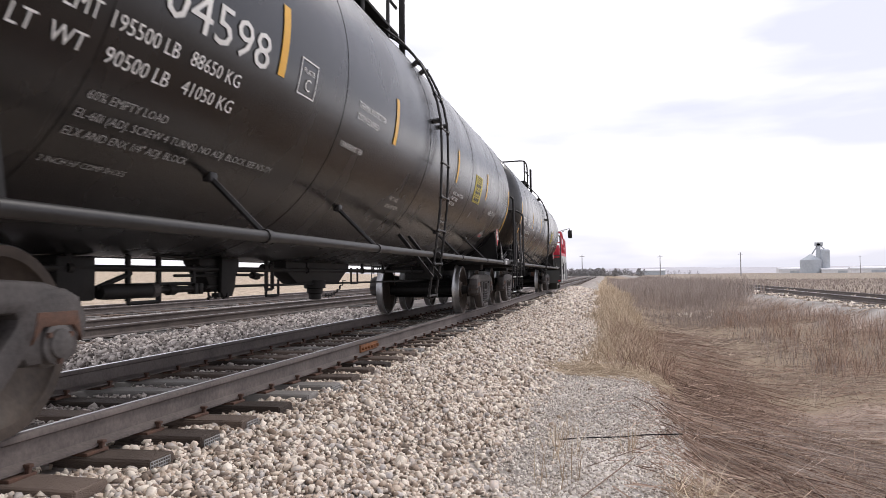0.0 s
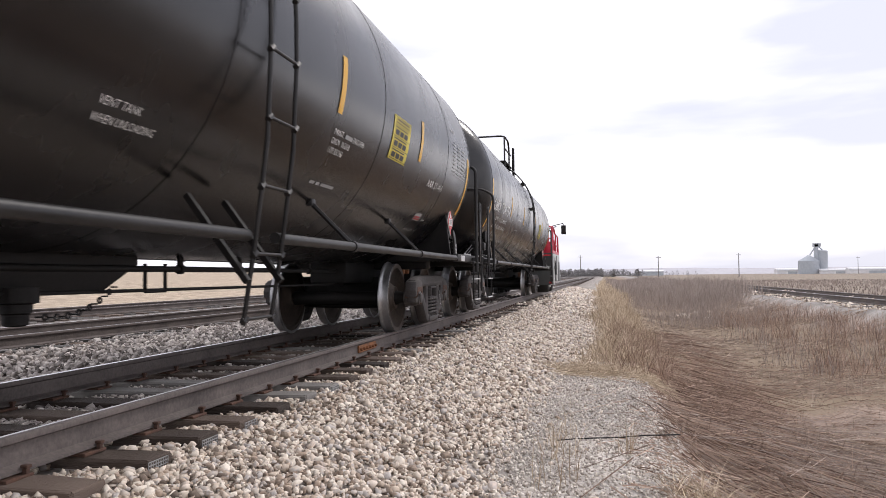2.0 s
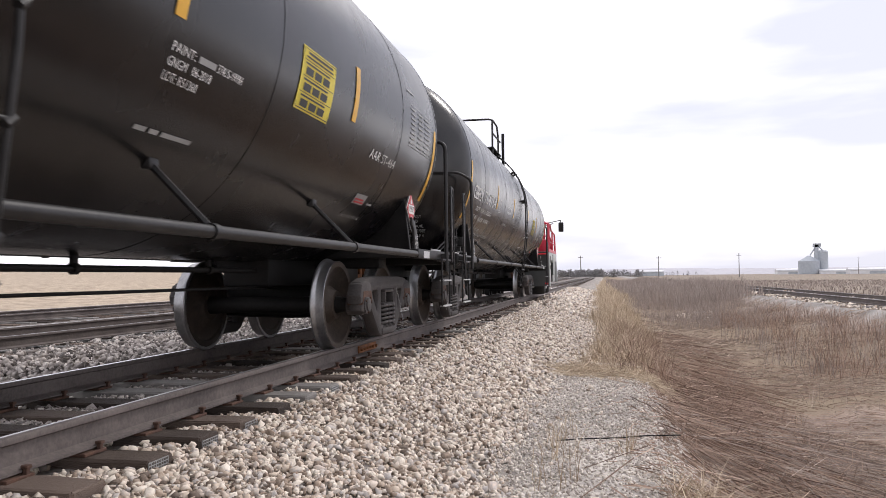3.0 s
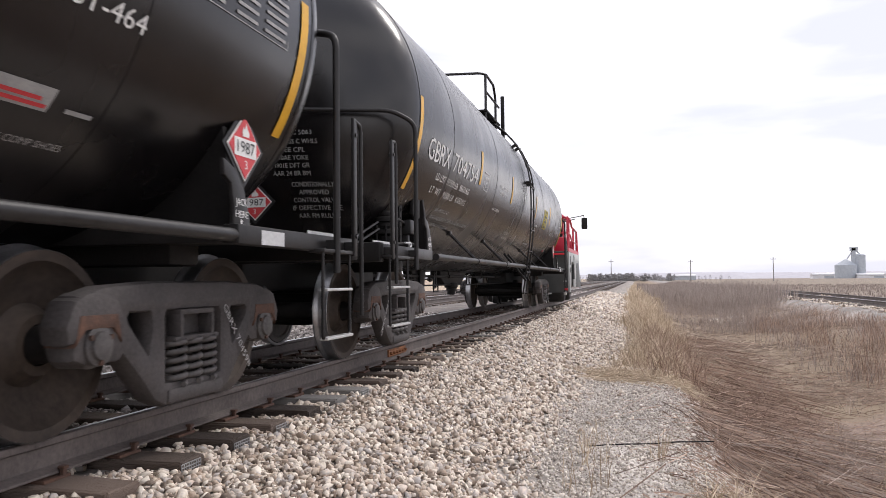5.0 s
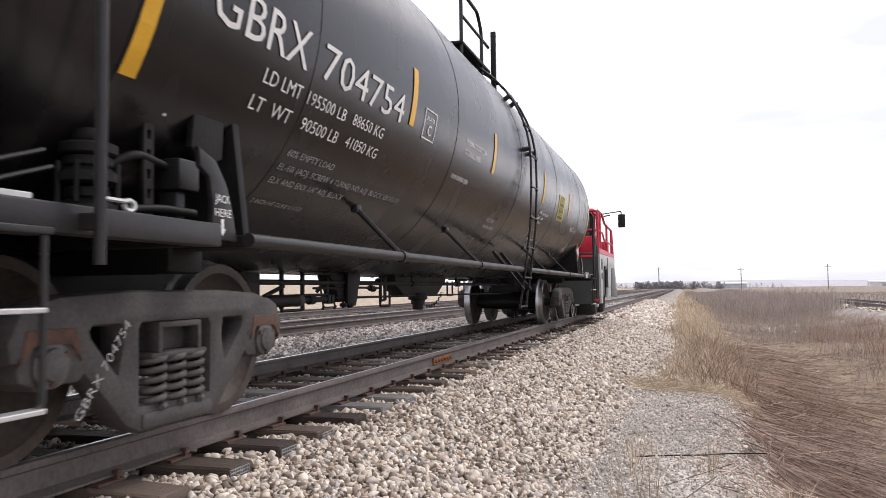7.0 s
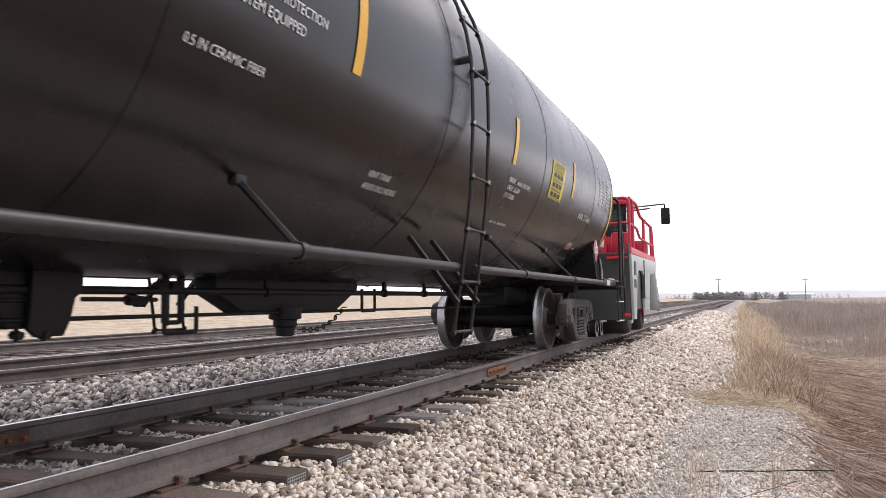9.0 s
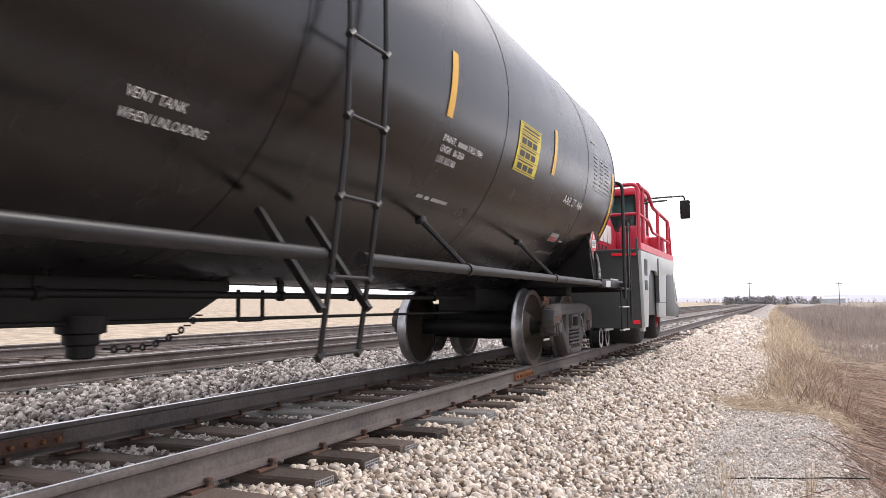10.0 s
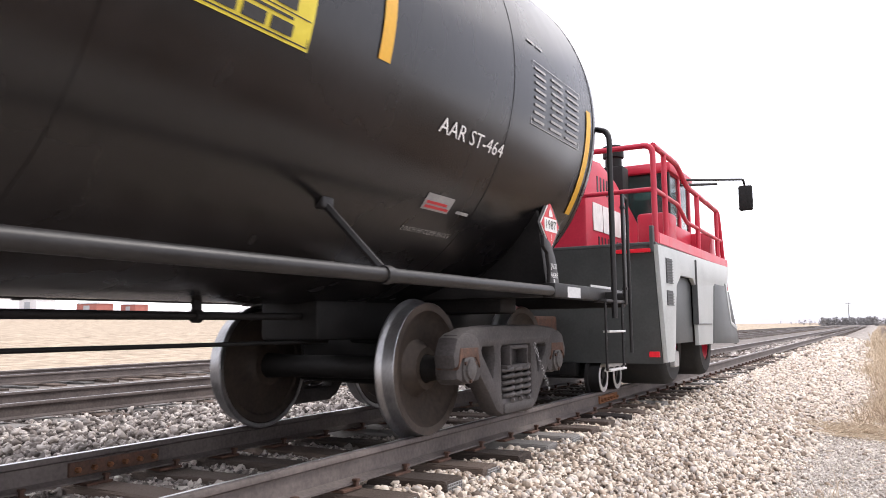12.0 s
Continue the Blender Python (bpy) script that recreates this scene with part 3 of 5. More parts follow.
def lettering(shell, number):
    # degrees below the tank's middle; heights in metres
    write(shell, "GBRX", -7.03, -16.3, 0.222, 0.93)
    write(shell, number, -5.92, -15.9, 0.215, 1.36)
    write(shell, "LD LMT", -6.49, -22.6, 0.082, 0.41)
    write(shell, "195500 LB", -6.00, -22.6, 0.078, 0.53)
    write(shell, "88650 KG", -5.36, -22.4, 0.078, 0.53)
    write(shell, "LT  WT", -6.53, -28.4, 0.082, 0.43)
    write(shell, "90500 LB", -5.97, -28.4, 0.078, 0.50)
    write(shell, "41050 KG", -5.35, -28.2, 0.078, 0.54)
    write(shell, "60% EMPTY LOAD", -5.95, -35.0, 0.046, 0.63, M_FADED)
    write(shell, "EL-60i (ADJ. SCREW 4 TURNS) NO ADJ. BLOCK SEE N'S-I'M", -5.96, -38.7, 0.046, 2.02, M_FADED)
    write(shell, "ELX AND ENX 1/4\" ADJ. BLOCK", -5.96, -42.4, 0.046, 1.03, M_FADED)
    write(shell, "2 INCH HF COMP SHOES", -5.97, -48.6, 0.036, 0.63, M_FADED)
    write(shell, "THERMAL PROTECTION", -2.84, -10.0, 0.052, 0.78)
    write(shell, "SYSTEM EQUIPPED", -2.84, -13.7, 0.052, 0.60)
    write(shell, "0.5 IN CERAMIC FIBER", -3.04, -23.9, 0.046, 0.57)
    write(shell, "VENT TANK", -1.12, -35.0, 0.046, 0.33)
    write(shell, "WHEN UNLOADING", -1.11, -38.4, 0.046, 0.50)
    bm = widen(letters("PAINT:", 0.05), 0.22)
    part("stencil", on_shell(bm, 1.535, -21.2), M_WHITE, shell)
    part("stencil", on_shell(bars([(0, .004, .175, .036)]), 1.79, -21.2), M_FADED, shell, "grey bar in place of a trade name")
    write(shell, "374US-1999H", 1.985, -21.2, .05, .29)
    write(shell, "GNGM   06-2018", 1.535, -24.0, 0.05, 0.42)
    write(shell, "LOT: R51360", 1.535, -26.9, 0.05, 0.325)
    part("stencil", on_shell(bars([(0, 0, .1, .028), (.13, 0, .08, .028), (.24, 0, .29, .028)]), 1.53, -37.6), M_FADED, shell, "faded bars of patent writing")
    write(shell, "AAR ST-464", 4.82, -22.8, 0.09, 0.82)
    write(shell, "2 INCH HF COMP SHOES", 4.96, -46.4, 0.036, 0.58, M_FADED)
    # outlined clearance plate
    bm = bmesh.new()
    for x, y, w, h in ((0, 0, .30, .012), (0, .238, .30, .012), (0, .012, .012, .226), (.288, .012, .012, .226)):
        bm.faces.new([bm.verts.new(p) for p in ((x, y, 0), (x + w, y, 0), (x + w, y + h, 0), (x, y + h, 0))])
    part("clearance_plate", on_shell(cuts(bm, .08), -4.09, -16.5), M_WHITE, shell, "white outlined clearance plate mark")
    write(shell, "PLATE", -4.035, -10.6, 0.035, 0.19)
    write(shell, "C", -3.98, -14.9, 0.085, 0.09)
    # table of tank data, too small to read
    rows = [(0.03 + .31 * c, .03 + .052 * r, .19 + .07 * ((r * 3 + c) % 3) / 2, .018) for r in range(8) for c in range(3)]
    rows += [(0, 0, .95, .006), (0, .445, .95, .006), (0, .006, .006, .439), (.944, .006, .006, .439)]
    part("data_table", on_shell(bars(rows), 5.95, -11.4), M_FADED, shell, "faded white table of tank data")
    part("stencil", on_shell(bars([(0, 0, .13, .02), (.16, 0, .12, .02)]), 5.9, 10.2), M_FADED, shell)
    part("stencil", on_shell(bars([(0, 0, .16, .022)]), 5.42, -39.3), M_FADED, shell)
    # small inspection label
    part("inspection_label", on_shell(cuts(bars([(0, 0, .32, .11)]), .05), 5.01, -40.0, TR + .005), M_FADED, shell, "pale inspection sticker")
    part("label_text", on_shell(bars([(.02, .015, .28, .018), (.02, .045, .24, .018)]), 5.01, -40.0, TR + .009), M_PLRED, shell, "red bars of sticker writing")
    # yellow reflective stripes
    for s, a, b, w in ((-7.40, -31, 4, .10), (-4.37, -15, 2, .10), (-1.68, -15, 2, .10), (1.53, -15, 2, .10), (4.18, -15, 2, .10), (7.09, -30.5, 2, .10)):
        part("reflective_stripe", arc_strip(s, a, b, w), M_YELLOW, shell, "yellow reflective stripe")
    # yellow emergency label, its phone numbers as bars
    part("emergency_label", on_shell(cuts(bars([(0, 0, .635, .435)]), .06), 3.01, -19.8, TR + .005), M_LABEL, shell, "yellow emergency notice with black writing")
    rows = [(.08, .39, .48, .016), (.05, .362, .52, .012)]
    for k in range(3):
        y = .03 + .11 * k
        rows += [(.07 + .16 * j, y, .13, .052) for j in range(3)] + [(.05, y + .068, .46, .012), (.02, y + .092, .595, .005)]
    rows += [(.012, .012, .611, .006), (.012, .417, .611, .006), (.012, .018, .006, .399), (.617, .018, .006, .399)]
    part("label_text", on_shell(bars(rows), 3.01, -19.8, TR + .009), M_INK, shell, "black bars of phone numbers")


def placard(car, m, size=1.0):
    """Diamond sign on its edge, facing +x before the pose m."""
    def dia(r, x, mt, name, parent, label=""):
        bm = bmesh.new()
        vs = [(0, r), (r, 0), (0, -r), (-r, 0)]
        a = [bm.verts.new((x, u, w)) for u, w in vs]
        b = [bm.verts.new((x + .004, u, w)) for u, w in vs]
        bm.faces.new(b)
        bm.faces.new(a[::-1])
        for i in range(4):
            bm.faces.new((a[i], a[(i + 1) % 4], b[(i + 1) % 4], b[i]))
        bmesh.ops.recalc_face_normals(bm, faces=bm.faces)
        return part(name, bm, mt, parent, label)
    base = dia(.235, -.006, M_RAILP, "placard", car, "red diamond flammable-liquid placard in a grey holder")
    base.matrix_basis = m @ Matrix.Scale(size, 4)
    dia(.195, .0, M_WHITE, "placard_border", base)
    dia(.18, .005, M_PLRED, "placard_field", base, "red placard field")
    bm = bmesh.new()
    box(bm, (.010, -.125, -.055), (.012, .125, .05))
    part("number_panel", bm, M_WHITE, base)
    for body, y, z, h, w, mt in (("1987", -.10, -.035, .07, .20, M_INK), ("3", -.016, -.125, .05, .03, M_WHITE)):
        bm = widen(letters(body, h), w)
        for v in bm.verts:
            v.co = (.015, y + v.co.x, z + v.co.y)
        part("placard_number", bm, mt, base)
    bm = bmesh.new()
    flame = [(-.035, .062), (.035, .062), (.042, .085), (.022, .11), (.02, .09), (.008, .145), (-.012, .10), (-.02, .12), (-.04, .09)]
    c = bm.verts.new((.013, 0, .08))
    ring = [bm.verts.new((.013, u, w)) for u, w in flame]
    for i in range(len(ring)):
        bm.faces.new((c, ring[i], ring[(i + 1) % len(ring)]))
    part("flame_mark", bm, M_WHITE, base, "white flame mark")
    return base


def bogie(car, y, keyed):
    """Three-piece truck: two side frames, bolster, spring nests, brake beams and two turning wheelsets."""
    half = [(0, .12), (.28, .12), (.38, .16), (.50, .28), (.68, .44), (.72, .40), (.775, .40), (.775, .56), (.99, .56), (.99, .41), (1.02, .42), (1.035, .58), (.99, .66), (.82, .70), (.42, .72), (0, .72)]
    outline = half[:-1] + [(0, .72)] + [(-u, w) for u, w in half[-2:0:-1]]
    mid = [(-.33, .185), (.33, .185), (.335, .58), (.30, .63), (-.30, .63), (-.335, .58)]
    win = [(.40, .60), (.39, .50), (.43, .34), (.48, .35), (.66, .53), (.68, .58), (.64, .63), (.43, .63)]
    outline, mid, win = ([(u * .92, w) for u, w in q] for q in (outline, mid, win))
    for sx in (-1, 1):
        bm = prism(outline, [mid, win, [(-u, w) for u, w in win]], 0.15, 0.034)
        box(bm, (.0, -.28, .10), (.095, .28, .185), .03)
        for u in (-.815, .815):
            hood = prism([(u - .17, .50), (u - .18, .55), (u - .13, .645), (u - .06, .675), (u + .06, .675), (u + .13, .645), (u + .18, .55), (u + .17, .50), (u + .13, .50), (u + .12, .55), (u - .12, .55), (u - .13, .50)], [], .165, .03)
            me = bpy.data.meshes.new("tmp")
            hood.to_mesh(me)
            hood.free()
            bm.from_mesh(me)
            bpy.data.meshes.remove(me)
        fr = part("side_frame", bm, M_TRUCK, car, "grey cast steel side frame", smooth=35)
        fr.matrix_basis = pose(sx * 1.0, y, 0, 0, 0, 0 if sx > 0 else 180)
        for u in (-.815, .815):
            bm = lathe(bmesh.new(), [(-.13, .08), (-.12, .11), (.03, .11), (.04, .098), (.085, .095), (.09, .07), (.105, .065), (.11, .03)], 20)
            for v in bm.verts:
                v.co.y += u
                v.co.z += .457
            part("bearing", bm, M_SPRING, fr, "bearing with end cap and bolts", smooth=40)
            bm = prism([(u - .14, .50), (u - .12, .59), (u + .12, .59), (u + .14, .50), (u + .10, .545), (u - .10, .545)], [], .18, .012)
            part("bearing_adapter", bm, M_RUSTDARK, fr, "rusty bearing adapter", smooth=35)
            bm = bmesh.new()
            e = 1 if u > 0 else -1
            box(bm, (.055, e * .915 - .03, .595), (.074, e * .915 + .03, .665), .003)
            part("frame_tag", bm, M_FADED, fr, "small pale tag on the frame's end")
            for k in range(3):
                a = 2 * math.pi * k / 3 + .5
                bm = lathe(bmesh.new(), [(.08, .014), (.10, .014)], 6)
                for v in bm.verts:
                    v.co.y += u + .078 * math.cos(a)
                    v.co.z += .457 + .078 * math.sin(a)
                part("cap_bolt", bm, M_RUSTDARK, fr)
        bm = bmesh.new()
        pts = [(0.062 * math.cos(a * .62), 0.062 * math.sin(a * .62), .19 + .24 * a / 52) for a in range(53)]
        tube(bm, pts, .0165, 7)
        sp = part("coil_spring", bm, M_SPRING, fr, "coil spring", smooth=60)
        sp.matrix_basis = pose(.03, 0, 0)
        for u in (-.15, .15):
            again(sp, "coil_spring", fr, pose(.03, u, 0))
        bm = bmesh.new()
        box(bm, (-.05, -.22, .425), (.09, .22, .455), .01)
        box(bm, (-.05, -.17, .455), (.0, .17, .59), .01)
        box(bm, (.0, -.17, .57), (.09, .17, .60), .008)
        for u in (-.17, .14):
            box(bm, (.0, u, .45), (.09, u + .03, .575), .006)
        part("bolster_end", bm, M_TRUCK, fr, "bolster end over the springs", smooth=35)
        # stencil on the diagonal leg
        bm = widen(letters("GBRX 704754" if keyed != 1 else "GBRX 704598", .045), .5)
        turn = radians(-52 if y > 0 else 52)
        for v in bm.verts:
            u, w = v.co.x - .25, v.co.y
            v.co = (.092, u * math.cos(turn) - w * math.sin(turn) + (-.52 if y < 0 else .42), u * math.sin(turn) + w * math.cos(turn) + .40)
        part("stencil", bm, M_FADED, fr, "grey stencilled car number")
    bm = bmesh.new()
    box(bm, (-.95, -.17, .40), (.95, .17, .66), .04)
    box(bm, (-.35, -.25, .62), (.35, .25, .74), .03)
    part("bolster", bm, M_HEAD, car, smooth=35).matrix_basis = pose(0, y, 0)
    for u in (-.36, .36):
        bm = bmesh.new()
        tube(bm, [(-.80, u, .36), (0, u * .75, .33), (.80, u, .36)], .045, 8)
        part("brake_beam", bm, M_HEAD, car, smooth=40).matrix_basis = pose(0, y, 0)
    for u in (-.815, .815):
        hub = new("wheelset")
        hub.parent = car
        hub.matrix_basis = pose(0, y + u, .457)
        WHEELSETS.append((hub, y + u, .457, .457))
        bm = lathe(bmesh.new(), [(-1.0, .065), (-.90, .075), (-.76, .10), (-.68, .10), (-.4, .085), (.4, .085), (.68, .10), (.76, .10), (.90, .075), (1.0, .065)], 24)
        part("axle", bm, M_HEAD, hub, "dark steel axle", smooth=30)
        for sx in (-1, 1):
            # outer face, rim, dished plate and hub; then the tread with its flange
            prof = [(.815, .40), (.82, .43), (.82, .452), (.70, .452), (.682, .44), (.682, .39), (.70, .375), (.70, .28), (.66, .18), (.64, .155), (.64, .10), (.80, .10), (.80, .145), (.765, .16), (.715, .20), (.73, .29), (.79, .385)]
            bm = lathe(bmesh.new(), [(sx * a, r) for a, r in prof], 56, close=True)
            w = part("wheel", bm, M_WHEEL, hub, "brown-grey steel wheel", smooth=35)
            prof = [(.818, .4535), (.814, .4565), (.735, .4585), (.722, .465), (.708, .481), (.695, .485), (.684, .478), (.682, .45), (.70, .4505)]
            bm = lathe(bmesh.new(), [(sx * a, r) for a, r in prof], 56, close=True)
            part("tread", bm, M_TREAD, w, "polished tread and flange", smooth=35)


WHEELSETS = []


def end_platform(car, e, y_in, y_out, steps):
    """End sill, draft sill, deck, steps and grab irons at one end; e is -1 or 1."""
    bm = bmesh.new()
    lo, hi = min(y_in, y_out), max(y_in, y_out)
    box(bm, (-1.5, y_out - .06, .90), (1.5, y_out + .06, 1.06), .012)
    part("end_sill", bm, M_HEAD, car, "black end sill", smooth=35)
    bm = bmesh.new()
    box(bm, (-1.41, y_in - .05, .95), (1.41, y_in + .05, 1.04), .01)
    part("cross_member", bm, M_HEAD, car, smooth=35)
    for sx in (-1, 1):
        bm = bmesh.new()
        box(bm, (sx * 1.46 - .05, lo, .945), (sx * 1.46 + .05, hi - .07 if e > 0 else hi, 1.05), .01)
        part("side_sill", bm, M_RAILP, car, "grey-black side sill", smooth=35)
    bm = bmesh.new()
    a, b = y_in + e * .06, y_out - e * .07
    k = int(abs(b - a) / .05)
    for sx in (-1, 1):
        for i in range(k):
            y = a + (b - a) * (i + .5) / k
            box(bm, (sx * 1.05 - .35, y - .016, 1.02), (sx * 1.05 + .35, y + .016, 1.05))
    part("deck_grating", bm, M_RAILP, car, "grey steel deck grating")
    bm = bmesh.new()
    box(bm, (1.395, b - e * .55 if e > 0 else b, 1.055), (1.405, b if e > 0 else b + .55, 1.085), .002)
    part("deck_edge", bm, M_ALU, car, "bright worn deck edge")
    bm = bmesh.new()
    lo, hi = min(e * 5.2, y_out), max(e * 5.2, y_out)
    box(bm, (-.25, lo, .66), (.25, hi, 1.00), .03)
    part("draft_sill", bm, M_BLACK, car, smooth=35)
    # saddle between draft sill and tank
    bm = prism([(-1.35, 1.02), (1.35, 1.02), (1.28, 1.62), (1.0, 1.32), (.5, 1.02), (-.5, 1.02), (-1.0, 1.32), (-1.28, 1.62)], [], .06)
    bmesh.ops.rotate(bm, matrix=Matrix.Rotation(radians(90), 3, "Z"), verts=bm.verts)
    part("tank_saddle", bm, M_HEAD, car, smooth=35).matrix_basis = pose(0, e * 6.55, 0)
    bm = bmesh.new()
    box(bm, (-1.02, -.15, .84), (1.02, .15, 1.02), .03)
    for sx in (-1, 1):
        box(bm, (sx * 1.22 - .22, -.12, .96), (sx * 1.22 + .22, .12, 1.02), .01)
    part("body_bolster", bm, M_HEAD, car, smooth=35).matrix_basis = pose(0, e * 6.58, 0)
    # jack pad, standing grey plate with writing
    for sx in (1,):
        bm = prism([(-.07, .99), (.12, .99), (.085, 1.12), (.035, 1.24), (-.05, 1.34), (-.17, 1.38), (-.16, 1.31), (-.09, 1.27), (-.06, 1.15)], [], .03)
        jp = part("jack_pad", bm, M_RAILP, car, "grey jacking bracket with white writing", smooth=35)
        jp.matrix_basis = pose(1.44, 6.42 if e > 0 else -6.92, 0)
        for body, z, w in (("JACK", 1.155, .12), ("HERE", 1.09, .13)):
            bm = widen(letters(body, .038), w)
            for v in bm.verts:
                v.co = (.019, v.co.x - .06, z + v.co.y)
            part("stencil", bm, M_WHITE, jp)
        bm = bmesh.new()
        for q in (((-.01, 1.03), (.01, 1.03), (.01, 1.08), (-.01, 1.08)), ((0, 1.0), (.024, 1.035), (-.024, 1.035))):
            bm.faces.new([bm.verts.new((.019, u, w)) for u, w in q])
        part("arrow_mark", bm, M_WHITE, jp)
    # steps hung below the sill, each side
    for sx in (-1, 1):
        a, b = steps
        x = sx * 1.56
        bm = bmesh.new()
        box(bm, (min(sx * 1.47, x + sx * .02), a - .02, .93), (max(sx * 1.47, x + sx * .02), b + .02, .955), .004)
        st = part("side_step", bm, M_RAILP, car, "black sill step with worn treads", smooth=50)
        for y in (a, b):
            bm = bmesh.new()
            tube(bm, bent([(x, y, .95), (x, y, .385), (x, y + (.04 if y == a else -.04), .372)], .03), .012, 6)
            part("step_hanger", bm, M_RAILP, st, smooth=50)
        for z in (.375, .69):
            bm = bmesh.new()
            box(bm, (x - .03, a + .01, z - .009), (x + .03, b - .01, z + .009), .004)
            part("step_tread", bm, M_ALU, st, "bare worn step tread")
    # coupler
    bm = bmesh.new()
    box(bm, (-.09, y_out if e > 0 else y_out - .30, .76), (.09, y_out + .30 if e > 0 else y_out, .93), .03)
    box(bm, (-.17, y_out + e * .28 - .12, .70), (.17, y_out + e * .28 + .12, .97), .05)
    box(bm, (.10, y_out + e * .16 - .05, .78), (.24, y_out + e * .16 + .06, .92), .03)
    part("coupler", bm, M_RUST, car, "rusty knuckle coupler", smooth=35)
    bm = bmesh.new()
    tube(bm, bent([(.4, y_out - e * .1, .70), (.42, y_out + e * .15, .45), (.25, y_out + e * .3, .32), (.1, y_out + e * .42, .42)], .12, 5), .022, 8)
    part("air_hose", bm, M_RUBBER, car, "black brake hose", smooth=60)


def grab_hoop(car, pts, r=.019, name="grab_iron"):
    bm = bmesh.new()
    tube(bm, bent(pts, .09, 4), r, 8)
    return part(name, bm, M_RAILP, car, smooth=60)


def grab_post(car, sx, x, y):
    """Flat upright bar with two bolts, carried on a short bracket from the sill."""
    bm = bmesh.new()
    box(bm, (x - .012, y - .03, .92), (x + .012, y + .03, 1.90), .006)
    box(bm, (min(sx * 1.47, x), y - .025, .96), (max(sx * 1.47, x), y + .025, 1.02), .004)
    for z in (1.06, 1.78):
        tube(bm, [(x - .022, y, z), (x + .022, y, z)], .016, 6)
    part("grab_post", bm, M_RAILP, car, "flat black grab post", smooth=40)


def ladder(car, sx, y, half):
    """Side ladder that follows the shell up to the top and hangs below the pipe."""
    bm = bmesh.new()
    def at(a, off=.085):
        r = TR + off
        return (sx * r * math.cos(radians(a)), TZ + r * math.sin(radians(a)))
    line = [(sx * 1.43, .48), (sx * 1.51, .98), (sx * 1.585, 1.55), (sx * (TR + .085), 2.1)] + [at(a) for a in range(-2, 78, 8)]
    for u in (-half, half):
        tube(bm, [(x, y + u, z) for x, z in line], .015, 8)
    ld = part("side_ladder", bm, M_RAILP, car, "black steel side ladder", smooth=60)
    stops = [(sx * 1.435, .50), (sx * 1.50, .885), (sx * 1.55, 1.285), (sx * 1.598, 1.685), (sx * 1.612, 2.095), (sx * 1.61, 2.51)] + [at(a, .085) for a in (18, 33, 48, 63)]
    for x, z in stops:
        bm = bmesh.new()
        tube(bm, [(x, y - half - .03, z), (x, y + half + .03, z)], .011, 8)
        for u in (-half, half):
            tube(bm, [(x, y + u - .02, z - .02), (x, y + u + .02, z + .012)], .022, 6)
        part("rung", bm, M_RAILP, ld, smooth=60)
    for a in (6, 34, 62):
        for u in (-half, half):
            bm = bmesh.new()
            x0, z0 = at(a, 0)
            x1, z1 = at(a, .085)
            tube(bm, [(x0, y + u, z0), (x1, y + u, z1)], .03, 6)
            part("standoff", bm, M_RAILP, ld)


